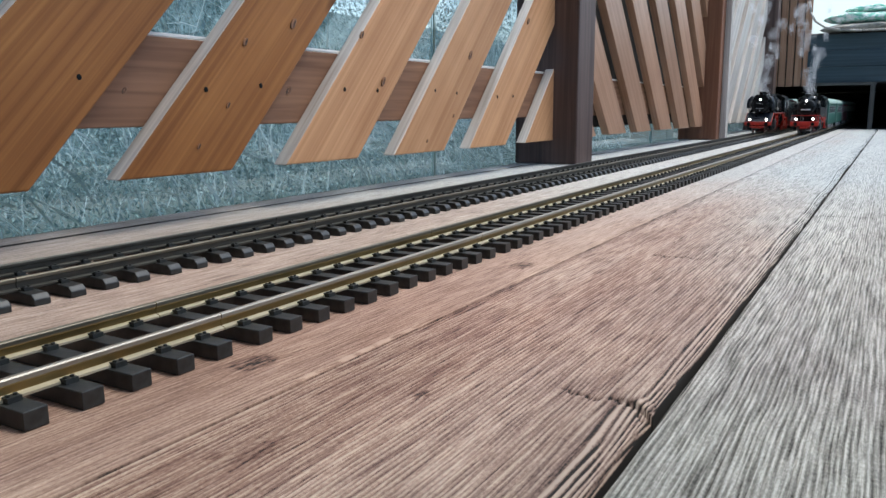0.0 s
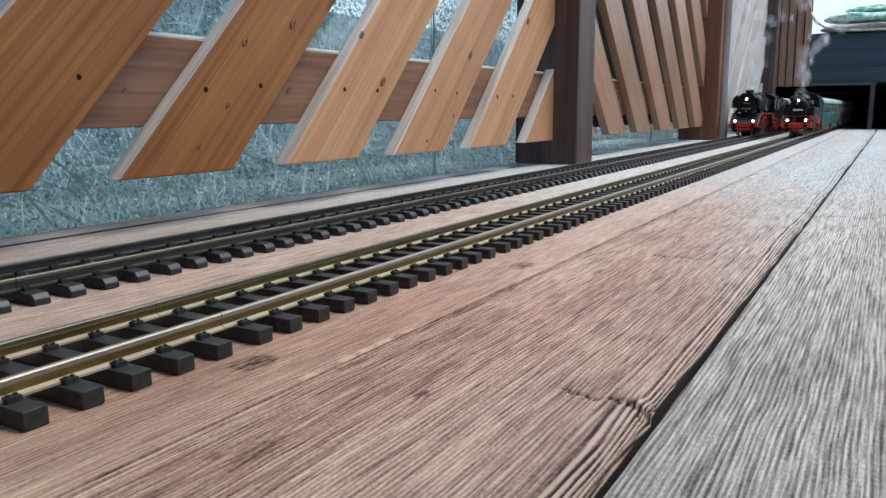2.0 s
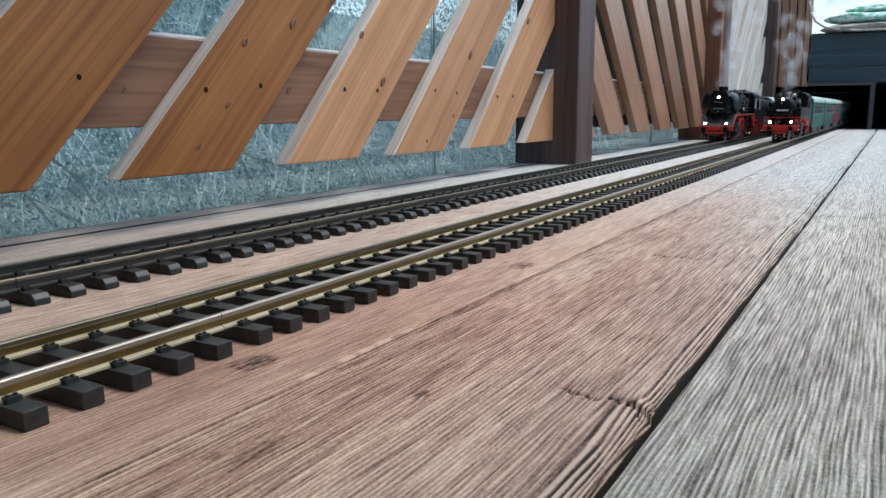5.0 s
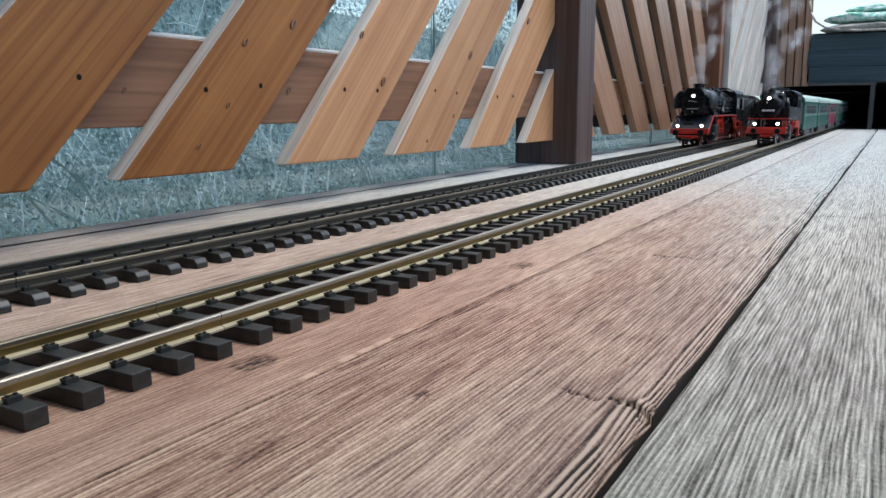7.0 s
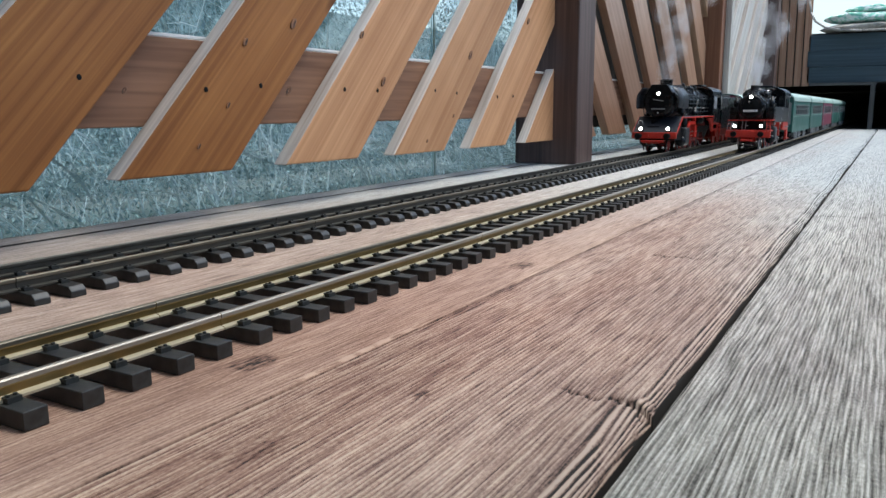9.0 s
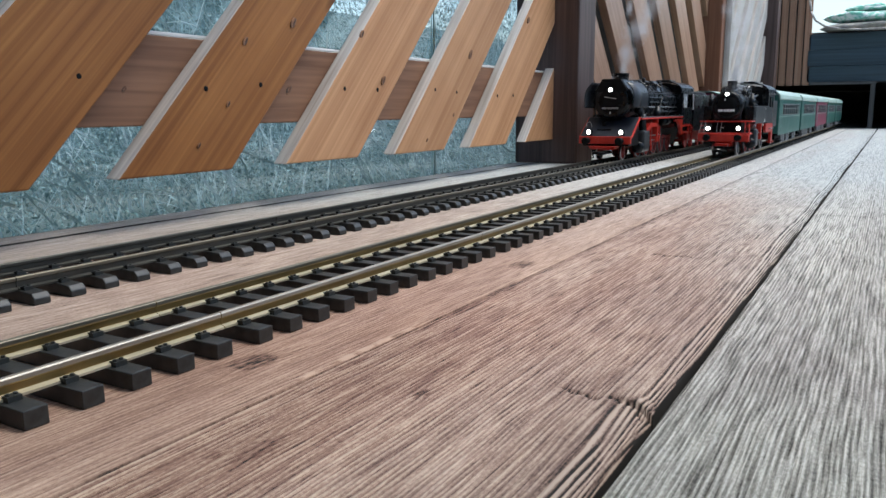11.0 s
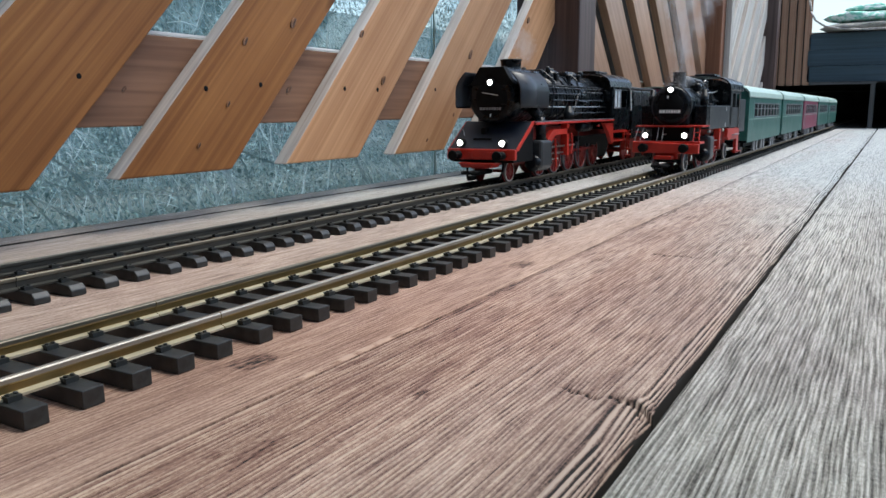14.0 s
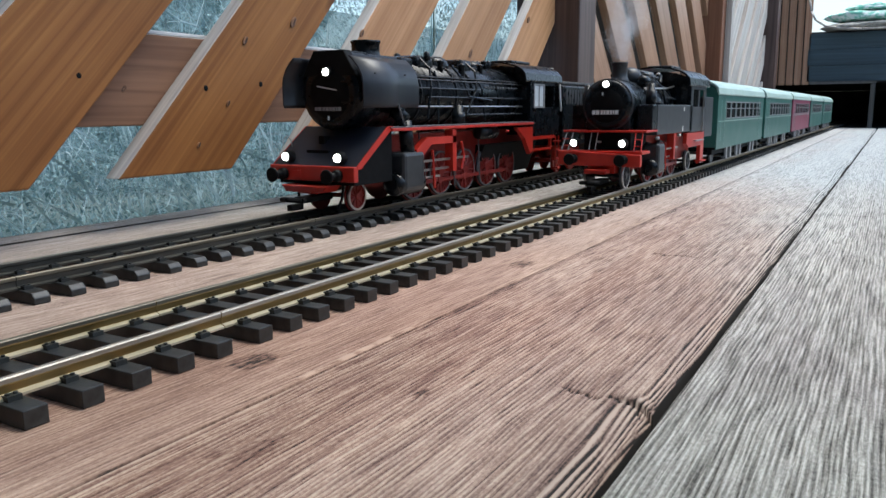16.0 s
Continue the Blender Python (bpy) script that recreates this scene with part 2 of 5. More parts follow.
M_STEEL = material("bare_steel", (0.38, 0.37, 0.36), (0.5, 0.49, 0.47), 0.3, 0.9, scale=(120, 120, 120))
M_GREEN = material("bottle_green_coach_paint", (0.022, 0.100, 0.082), (0.032, 0.122, 0.100), 0.38, scale=(25, 25, 25), fine=(0.3, 0.46))
M_CRIMSON = material("crimson_coach_paint", (0.18, 0.030, 0.062), (0.22, 0.042, 0.08), 0.4, scale=(25, 25, 25))
M_COACHROOF = material("pale_mint_coach_roof", (0.30, 0.42, 0.375), (0.37, 0.49, 0.445), 0.4, scale=(30, 30, 30), fine=(0.34, 0.5))
M_WHITE = material("white_print", (0.75, 0.75, 0.72), (0.82, 0.82, 0.8), 0.5)
M_LAMP = material("lit_headlamp", (1.0, 0.97, 0.9), None, 0.3, emit=6.0)
M_WINDOW = material("dark_window_glazing", (0.01, 0.012, 0.012), (0.02, 0.022, 0.022), 0.08, spec=0.8)
# Bright reflection on the cab glass, put in as a pale colour
M_PANE = material("painted_reflection_pane", (0.6, 0.65, 0.68), (0.75, 0.8, 0.82), 0.12, spec=0.8)
M_WALL = grain("dark_blue_grey_cladding", (0.044, 0.075, 0.094), (0.027, 0.047, 0.060), (0.85, 0.9, 0.95), 160, 3, along="X", rough=(0.4, 0.6), bump=0.0004)
M_HOUSE = grain("dark_stained_house_boarding", (0.045, 0.035, 0.030), (0.022, 0.017, 0.015), (0.8, 0.8, 0.8), 60, 3, along="Z", bump=0.0005)
# Near-black that paints in the shade of the tunnel and the gaps
M_DARK = material("shade_dark_lining", (0.022, 0.021, 0.020), (0.045, 0.042, 0.039), 0.9, scale=(8, 8, 8))
M_FRAME = grain("grey_weathered_frame", (0.085, 0.085, 0.08), (0.05, 0.05, 0.047), (0.8, 0.8, 0.8), 150, 4, along="Z", bump=0.0003)


# ---- building helpers ----
def box(bm, x0, x1, y0, y1, z0, z1, bevel=0.0):
    vs = [bm.verts.new(p) for p in ((x0, y0, z0), (x1, y0, z0), (x1, y1, z0), (x0, y1, z0), (x0, y0, z1), (x1, y0, z1), (x1, y1, z1), (x0, y1, z1))]
    fs = [bm.faces.new([vs[i] for i in q]) for q in ((3, 2, 1, 0), (4, 5, 6, 7), (0, 1, 5, 4), (1, 2, 6, 5), (2, 3, 7, 6), (3, 0, 4, 7))]
    if bevel:
        es = {e for f in fs for e in f.edges}
        bmesh.ops.bevel(bm, geom=list(es), offset=bevel, segments=2, affect="EDGES", profile=0.5)
    return bm


def tube(bm, p0, p1, r0, r1=None, seg=20, caps=True):
    p0, p1 = Vector(p0), Vector(p1)
    r1 = r0 if r1 is None else r1
    q = (p1 - p0).to_track_quat("Z", "Y")
    rings = []
    for p, r in ((p0, r0), (p1, r1)):
        rings.append([bm.verts.new(p + q @ Vector((r * math.cos(a), r * math.sin(a), 0))) for a in (2 * math.pi * i / seg for i in range(seg))])
    for i in range(seg):
        f = bm.faces.new((rings[0][i], rings[0][(i + 1) % seg], rings[1][(i + 1) % seg], rings[1][i]))
        f.smooth = seg > 8
    if caps:
        bm.faces.new(rings[0][::-1])
        bm.faces.new(rings[1])
    return bm


def lathe(bm, profile, origin=(0, 0, 0), axis="Y", seg=28):
    """Turns (distance along the axis, radius) pairs round an axis through origin."""
    o = Vector(origin)
    rings = []
    for d, r in profile:
        ring = []
        for i in range(seg):
            a = 2 * math.pi * i / seg
            c, s = r * math.cos(a), r * math.sin(a)
            p = {"X": (d, c, s), "Y": (s, d, c), "Z": (c, s, d)}[axis]
            ring.append(bm.verts.new(o + Vector(p)))
        rings.append(ring)
    for a, b in zip(rings, rings[1:]):
        for i in range(seg):
            bm.faces.new((a[i], a[(i + 1) % seg], b[(i + 1) % seg], b[i])).smooth = True
    bm.faces.new(rings[0][::-1])
    bm.faces.new(rings[-1])
    bmesh.ops.recalc_face_normals(bm, faces=bm.faces)
    return bm


def prism(bm, outline, a0, a1, axis="Y", bevel=0.0):
    """A flat outline pushed along an axis: X takes (y, z), Y takes (x, z), Z takes (x, y)."""
    def at(p, d):
        return {"X": (d, p[0], p[1]), "Y": (p[0], d, p[1]), "Z": (p[0], p[1], d)}[axis]
    a = [bm.verts.new(at(p, a0)) for p in outline]
    b = [bm.verts.new(at(p, a1)) for p in outline]
    n = len(outline)
    fs = [bm.faces.new(a[::-1]), bm.faces.new(b)] + [bm.faces.new((a[i], a[(i + 1) % n], b[(i + 1) % n], b[i])) for i in range(n)]
    bmesh.ops.recalc_face_normals(bm, faces=fs)
    if bevel:
        bmesh.ops.bevel(bm, geom=list({e for f in fs for e in f.edges}), offset=bevel, segments=2, affect="EDGES", profile=0.5)
    return bm


def wire(bm, points, r, seg=8):
    for p, q in zip(points, points[1:]):
        tube(bm, p, q, r, seg=seg)
    return bm


def part(name, bm, mat, parent=None, label="", at=None):
    me = bpy.data.meshes.new(name)
    bm.to_mesh(me)
    bm.free()
    for mm in mat if isinstance(mat, (list, tuple)) else (mat,):
        me.materials.append(mm)
    ob = new(name, me)
    ob.parent = parent
    if at is not None:
        ob.matrix_basis = at
    if label:
        ob["label"] = label
    return ob


def shared(name, me, parent, m):
    ob = new(name, me)
    ob.parent = parent
    ob.matrix_basis = m
    return ob


def empty(name, m=None):
    ob = new(name)
    if m is not None:
        ob.matrix_basis = m
    return ob


B = bmesh.new


# ---- deck ----
def smooth_noise(x, y, seed):
    """Value noise on a lattice, for arrays."""
    xi, yi = np.floor(x).astype(int), np.floor(y).astype(int)
    fx, fy = x - xi, y - yi
    fx, fy = fx * fx * (3 - 2 * fx), fy * fy * (3 - 2 * fy)

    def h(a, b):
        k = (a * 374761393 + b * 668265263 + seed * 974634521) & 0xFFFFFFFF
        k = ((k ^ (k >> 13)) * 1274126177) & 0xFFFFFFFF
        return ((k ^ (k >> 16)) & 0xFFFF) / 65535.0

    return (h(xi, yi) * (1 - fx) + h(xi + 1, yi) * fx) * (1 - fy) + (h(xi, yi + 1) * (1 - fx) + h(xi + 1, yi + 1) * fx) * fy


def board(name, x0, x1, y0, y1, mat, parent, relief, width, seed, step=0.0011, round_edge=0.004, ragged=0.0, thick=0.028, contrast=1.0, round_left=0.0025, cracks=(), knots=(), bite=None, label="", edges=(-0.3, -0.3), dusty=0.0):
    """A deck board with weathered grain ridges, rounded long edges and sides that go down."""
    nx = max(6, int((x1 - x0) / step))
    xs = np.linspace(0, 1, nx)
    ys, y = [], y0
    while y < y1:
        ys.append(y)
        y += max(0.0032, 0.009 * abs(y + 0.15)) if step < 0.003 else 0.12
    for cr in cracks:
        ys += [cr[2] + q for q in (-0.003, -0.0013, 0.0, 0.0013, 0.003)]
    ys = np.array(sorted(ys + [y1]))
    X, Y = np.meshgrid(xs, ys)
    left = x0 + 0.0 * Y
    right = x1 - ragged * (0.25 + 0.75 * smooth_noise(Y * 6 + 0.35, Y * 0, seed + 5) ** 2)
    PX = left + X * (right - left)
    bend = 0.010 * smooth_noise(Y * 1.3, PX * 4, seed + 7) + 0.003 * smooth_noise(Y * 6, PX * 9, seed + 8)
    for kx, ky, kr, _ in knots:
        q = ((PX - kx) / (kr * 1.8)) ** 2 + ((Y - ky) / (kr * 3.5)) ** 2
        bend = bend + np.sign(PX - kx) * kr * 0.8 * np.exp(-q)
    u = PX + bend + 0.0012 * smooth_noise(Y * 30, PX / 0.012, seed + 12)
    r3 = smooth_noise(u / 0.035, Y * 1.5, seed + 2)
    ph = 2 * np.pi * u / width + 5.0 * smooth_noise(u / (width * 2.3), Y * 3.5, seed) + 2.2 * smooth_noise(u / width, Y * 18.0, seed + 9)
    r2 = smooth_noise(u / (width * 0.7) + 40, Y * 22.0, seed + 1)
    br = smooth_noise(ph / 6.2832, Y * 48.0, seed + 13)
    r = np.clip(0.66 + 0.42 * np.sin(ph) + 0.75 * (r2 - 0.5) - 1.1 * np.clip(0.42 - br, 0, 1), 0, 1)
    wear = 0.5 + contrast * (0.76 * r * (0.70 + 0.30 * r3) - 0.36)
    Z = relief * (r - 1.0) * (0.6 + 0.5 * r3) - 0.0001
    for cx0, cx1, cy, depth in cracks:
        line = cy + 0.002 * np.sin(PX * 260) + 0.0015 * np.sin(PX * 610)
        teeth = 0.35 + 0.65 * (np.sin(PX * 1500 + (Y - line) * 900) > -0.3)
        m = np.exp(-((Y - line) / 0.0016) ** 2) * ((PX > cx0) & (PX < cx1)) * teeth
        Z = Z - depth * m
        wear = wear - 0.5 * m
    for kx, ky, kr, dark in knots:
        q = np.sqrt(((PX - kx) / kr) ** 2 + ((Y - ky) / (kr * 1.5)) ** 2)
        crazed = 0.35 + 1.3 * smooth_noise(PX / 0.0016, Y / 0.0034, seed + 31)
        ring = np.exp(-((q - 1.0 - 0.35 * smooth_noise(PX / 0.003, Y / 0.004, seed + 33)) / 0.16) ** 2)
        wear = wear - dark * crazed * np.exp(-q * q) - 0.7 * dark * ring
        Z = Z - 0.0004 * dark * ring
    roll = round_edge * (0.75 + 0.5 * smooth_noise(Y * 9, Y * 0 + 3, seed + 41))
    fall = 0.85 * roll
    if bite:
        near = np.where(Y < bite[0], np.exp(-(bite[0] - Y) / 0.16), 0) + 0.25 * np.exp(-((Y - bite[0]) / 0.006) ** 2) * (Y >= bite[0])
        roll, fall = roll + 0.011 * near, fall + 0.005 * near
    el, er = np.clip(1 - (PX - left) / round_left, 0, 1), np.clip(1 - (right - PX) / roll, 0, 1)
    e = np.maximum(el, er)
    drop = np.where(el > 0, round_left * 0.9, fall) * (1 - np.sqrt(np.clip(1 - e * e, 0, 1)))
    Z = Z - drop
    wear = wear - dusty * np.exp(-((PX - left) / 0.006) ** 2) * np.clip((Y - 0.05) / 0.2, 0, 1)
    # growth rings cut by the worn edge show as dark and pale layers that step down
    layer = np.sin(drop / 0.0011 * 6.2832 + 1.5 * smooth_noise(Y * 22, Y * 0, seed + 21) + 1.2) * np.clip(drop / 0.0006, 0, 1) * (er > 0)
    wear = wear * (1 - 0.15 * e) + 0.58 * layer
    Z = Z + 0.00022 * layer
    Z[:, 0] = Z[:, -1] = -thick
    wear[:, 0] = wear[:, -1] = -3.0
    wear[:, 1], wear[:, -2] = edges
    PX[:, 0], PX[:, -1] = PX[:, 1], PX[:, -2]
    n, m = X.shape
    verts = np.stack([PX.ravel(), Y.ravel(), Z.ravel()], 1)
    i = np.arange(n * m).reshape(n, m)
    faces = np.stack([i[:-1, :-1].ravel(), i[:-1, 1:].ravel(), i[1:, 1:].ravel(), i[1:, :-1].ravel()], 1)
    me = bpy.data.meshes.new(name)
    me.from_pydata(verts.tolist(), [], faces.tolist())
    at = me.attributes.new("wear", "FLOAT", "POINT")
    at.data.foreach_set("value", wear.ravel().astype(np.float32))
    me.polygons.foreach_set("use_smooth", [True] * len(me.polygons))
    me.materials.append(mat)
    ob = new(name, me)
    ob.parent = parent
    if label:
        ob["label"] = label
    return ob


DECK_Y0, DECK_Y1 = -0.7, 4.74
floor = tagged(new("floor"), "weathered timber deck of long boards", "floor", kind="structure")
SEAM = 0.0975
PITCH = 0.1420
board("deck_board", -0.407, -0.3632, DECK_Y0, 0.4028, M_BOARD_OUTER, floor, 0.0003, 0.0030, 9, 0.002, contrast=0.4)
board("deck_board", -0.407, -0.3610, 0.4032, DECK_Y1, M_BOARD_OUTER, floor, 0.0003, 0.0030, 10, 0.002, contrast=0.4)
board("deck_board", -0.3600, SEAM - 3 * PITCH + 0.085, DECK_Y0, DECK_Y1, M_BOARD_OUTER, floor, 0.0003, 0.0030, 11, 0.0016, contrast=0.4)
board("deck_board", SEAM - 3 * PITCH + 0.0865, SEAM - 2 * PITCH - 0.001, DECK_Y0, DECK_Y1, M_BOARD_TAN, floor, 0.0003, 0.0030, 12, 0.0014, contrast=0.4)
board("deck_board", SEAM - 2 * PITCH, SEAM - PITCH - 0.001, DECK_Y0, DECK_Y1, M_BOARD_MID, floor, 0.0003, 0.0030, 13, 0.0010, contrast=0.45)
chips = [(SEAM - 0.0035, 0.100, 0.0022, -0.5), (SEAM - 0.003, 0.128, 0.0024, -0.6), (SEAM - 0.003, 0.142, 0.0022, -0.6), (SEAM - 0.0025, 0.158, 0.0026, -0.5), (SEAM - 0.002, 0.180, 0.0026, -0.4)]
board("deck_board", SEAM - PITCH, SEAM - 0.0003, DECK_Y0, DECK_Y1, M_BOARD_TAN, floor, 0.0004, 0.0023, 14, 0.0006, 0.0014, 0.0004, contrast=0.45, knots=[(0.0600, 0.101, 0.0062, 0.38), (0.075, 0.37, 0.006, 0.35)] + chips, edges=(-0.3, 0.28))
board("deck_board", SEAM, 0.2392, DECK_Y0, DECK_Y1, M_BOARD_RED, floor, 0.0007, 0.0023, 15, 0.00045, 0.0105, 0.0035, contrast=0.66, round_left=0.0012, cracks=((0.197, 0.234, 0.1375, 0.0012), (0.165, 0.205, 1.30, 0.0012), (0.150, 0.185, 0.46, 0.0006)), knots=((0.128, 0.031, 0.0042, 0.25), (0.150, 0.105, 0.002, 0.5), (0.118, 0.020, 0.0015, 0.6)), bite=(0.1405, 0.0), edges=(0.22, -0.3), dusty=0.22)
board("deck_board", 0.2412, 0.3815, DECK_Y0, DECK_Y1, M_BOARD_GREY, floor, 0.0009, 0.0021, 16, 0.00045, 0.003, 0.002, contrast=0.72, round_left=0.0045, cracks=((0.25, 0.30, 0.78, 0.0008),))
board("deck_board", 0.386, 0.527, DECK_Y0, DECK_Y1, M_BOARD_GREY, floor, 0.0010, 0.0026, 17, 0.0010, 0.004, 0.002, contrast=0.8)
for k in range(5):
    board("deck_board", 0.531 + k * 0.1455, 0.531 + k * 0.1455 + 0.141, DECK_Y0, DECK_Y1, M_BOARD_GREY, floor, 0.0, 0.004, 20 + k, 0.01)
sub = part("joist_bed", box(B(), -0.41, 1.26, DECK_Y0, DECK_Y1, -0.06, -0.0285), M_DARK, floor)

# ---- tracks ----
TRACK_END = 7.3
FAR_X = -0.1745


def sleeper_mesh(rounded, mat):
    bm = B()
    if rounded:
        prism(bm, [(-0.0435, 0.0), (-0.0435, 0.004), (-0.0405, 0.0072), (-0.03, 0.0076), (0.03, 0.0076), (0.0405, 0.0072), (0.0435, 0.004), (0.0435, 0.0)], 0.0, 0.0108, bevel=0.0007)
    else:
        box(bm, -0.0435, 0.0435, 0.0, 0.0100, 0.0, 0.0076, bevel=0.0004)
    for s in (-1, 1):
        for o in (-0.0046, 0.0046):
            x = s * 0.024 + o
            box(bm, x - 0.0021, x + 0.0021, 0.0022, 0.0080, 0.0074, 0.0098)
            for yy in (0.0034, 0.0066):
                tube(bm, (x, yy, 0.0097), (x, yy, 0.0106), 0.0009, seg=6)
    me = bpy.data.meshes.new("sleeper")
    bm.to_mesh(me)
    bm.free()
    me.materials.append(mat)
    return me


def rail(parent, x, body, head, foot):
    """One rail with its foot, web and head, along the whole line."""
    prof = [(-0.0035, 0.0077), (0.0035, 0.0077), (0.0035, 0.0088), (0.0009, 0.0096), (0.0009, 0.0126), (0.0016, 0.0134), (0.0016, 0.0152), (0.0011, 0.0158), (-0.0011, 0.0158), (-0.0016, 0.0152), (-0.0016, 0.0134), (-0.0009, 0.0126), (-0.0009, 0.0096), (-0.0035, 0.0088)]
    bm = prism(B(), prof, 0.0, 0.2863)
    for f in bm.faces:
        c = f.calc_center_median()
        if c.z > 0.0141:
            f.material_index = 1
        elif c.z < 0.0094 and abs(f.normal.y) < 0.5:
            f.material_index = 2
    me = bpy.data.meshes.new("rail")
    bm.to_mesh(me)
    bm.free()
    for mm in (body, head, foot):
        me.materials.append(mm)
    for k in range(-2, 25):
        shared("rail", me, parent, pose(x, 0.1153 + k * 0.2868, 0))


def railway(name, x, y0, pitch, joint, rounded, mats, label):
    tr = tagged(new(name), label, "model railway", "model tracks on the deck")
    tr.location = (x, 0, 0)
    me = sleeper_mesh(rounded, M_SLEEPER)
    k, y = -26, None
    while True:
        y = y0 + k * pitch + joint * math.floor((k + 7) / 12)
        if y > TRACK_END:
            break
        if y > -0.65:
            shared("sleeper", me, tr, pose(random.uniform(-0.0003, 0.0003), y, 0, 0, 0, random.uniform(-0.4, 0.4)))
        k += 1
    # The right head takes a lighter metal that holds its highlight
    rail(tr, -0.024, mats[0], mats[1], mats[3])
    rail(tr, 0.024, mats[0], mats[2], mats[3])
    return tr


railway("railway_track", 0.0, 0.0, 0.0235, 0.0044, False, (M_BRASS, M_DULLHEAD, M_HEAD, M_FOOT), "model railway track of brass rail on black sleepers")
railway("railway_track", FAR_X, 0.1004 - 0.0108, 0.0248, 0.0030, True, (M_DARKRAIL, M_DARKRAIL, M_DULLHEAD, M_DARKRAIL), "older model track of browned rail on black sleepers")

# ---- slatted fence ----
FACE = -0.3223


def slat_mesh(lean, width, thick, z1, ylo, yhi):
    """A leaning board, cut level at its foot and, where it meets a post, upright, in its own upright frame. Its top edges are weathered."""
    pts = [(0, 0), (width, 0), (width + lean * z1, z1), (lean * z1, z1)]
    for lim, keep in ((ylo, 1), (yhi, -1)):
        out = []
        for p, q in zip(pts, pts[1:] + pts[:1]):
            a, b = keep * (p[0] - lim), keep * (q[0] - lim)
            if a >= 0:
                out.append(p)
            if a * b < 0:
                s = a / (a - b)
                out.append((p[0] + s * (q[0] - p[0]), p[1] + s * (q[1] - p[1])))
        pts = out
    if len(pts) < 3:
        return None
    bm = prism(B(), pts, -thick, 0, "X", bevel=0.0018)
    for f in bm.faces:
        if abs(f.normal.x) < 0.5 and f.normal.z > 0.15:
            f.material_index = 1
    bm.transform(Matrix.Rotation(math.atan(lean), 4, "X"))
    return bm


def fence(name, ya, yb, starts, lean, mats, label, top=0.95, width=0.1472, backed=False):
    fe = tagged(new(name), label, "fence", "slatted fence panels")
    fe.location = (FACE, 0, 0)
    if backed:
        # Dark sheet added so the gaps between the slats stay dark
        part("gap_sheet", box(B(), -0.062, -0.050, ya, yb, 0.070, top), M_DARK, fe, "added dark sheet behind the slats")
    for y in starts:
        bm = slat_mesh(lean, width, 0.021, top - 0.051, ya - y, yb - y)
        if bm:
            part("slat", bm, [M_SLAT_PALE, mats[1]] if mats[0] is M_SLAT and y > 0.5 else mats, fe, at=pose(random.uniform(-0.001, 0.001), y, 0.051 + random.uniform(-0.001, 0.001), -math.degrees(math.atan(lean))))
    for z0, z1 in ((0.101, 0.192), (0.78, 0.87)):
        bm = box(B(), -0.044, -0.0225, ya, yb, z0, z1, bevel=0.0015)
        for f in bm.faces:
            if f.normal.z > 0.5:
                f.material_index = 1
        # Added strip: lets the white, sky-lit top edge show from below
        part("top_strip", box(B(), -0.044, -0.0235, ya, yb, z1 + 0.0004, z1 + 0.0040, bevel=0.0008), M_TOPEDGE, fe, "added pale strip along the board's top")
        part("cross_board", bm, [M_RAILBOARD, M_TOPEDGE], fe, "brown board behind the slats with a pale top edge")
    return fe


def post(y, mat=None, x1=-0.269, x0=-0.412, d=0.102, top=1.25):
    p = part("post", box(B(), x0, x1, y, y + d, 0.0005, top, bevel=0.003), mat or M_POST)
    return tagged(p, "dark brown stained square timber post on the deck", "post", "timber posts")


for y in (-0.09, 1.414, 4.42):
    post(y)
M_POSTBROWN = grain("mid_brown_stained_post", (0.24, 0.11, 0.06), (0.15, 0.065, 0.036), (0.8, 0.72, 0.7), 130, 4, along="Z", rough=(0.4, 0.65), bump=0.0004)
second = tagged(post(2.918, M_POSTBROWN), "mid brown stained square timber post with pale batten")
batten = part("batten", box(B(), -0.2685, -0.246, 2.975, 3.02, 0.0005, 1.2, bevel=0.002), M_SLAT_EDGE, second, "pale weathered batten")
first = fence("slatted_fence", 0.012, 1.414, [0.3243 + 0.2359 * k for k in range(-5, 5)], 0.97, [M_SLAT, M_SLAT_EDGE], "orange-stained slanting wooden slats between posts")
fence("slatted_fence", 1.516, 2.918, [1.548 + 0.252 * k for k in range(0, 11)], -0.98, [M_SLAT_DULL, M_SLAT_EDGE], "brown slanting wooden slats between posts", backed=True)
M_PALE = grain("pale_slat", (0.52, 0.51, 0.48), (0.37, 0.35, 0.32), (0.85, 0.82, 0.8), 120, 3, along="Z", bump=0.0003, per_piece=0.1)
fence("slatted_fence", 3.02, 4.42, [2.1 + 0.2359 * k for k in range(0, 12)], 0.97, [M_PALE, M_SLAT_EDGE], "pale slanting wooden slats between posts", backed=True)


# ---- far end: dark cladding, opening, frame, bedding ----
WY = 4.76
# unseen walls added beside and behind the viewer to hold back side light
for nm, a in (("wall_right", (1.27, 1.30, DECK_Y0 - 0.05, WY, -0.06, 0.42)), ("wall_back", (-0.44, 1.27, DECK_Y0 - 0.05, DECK_Y0 - 0.01, -0.06, 2.5))):
    tagged(part(nm, box(B(), *a), M_WALL), "added dark wall that blocks light", "wall", kind="structure")
# unseen overhead sheet, added to dim the deck's near end
tagged(part("ceiling", box(B(), -0.5, 1.4, DECK_Y0 - 0.05, 0.55, 2.502, 2.56), M_WALL), "added dark sheet that blocks sky light over the near end of the deck", "ceiling", kind="structure")
wall_end = tagged(new("wall_end"), "dark blue-grey horizontal cladding above a low opening", "wall", kind="structure")
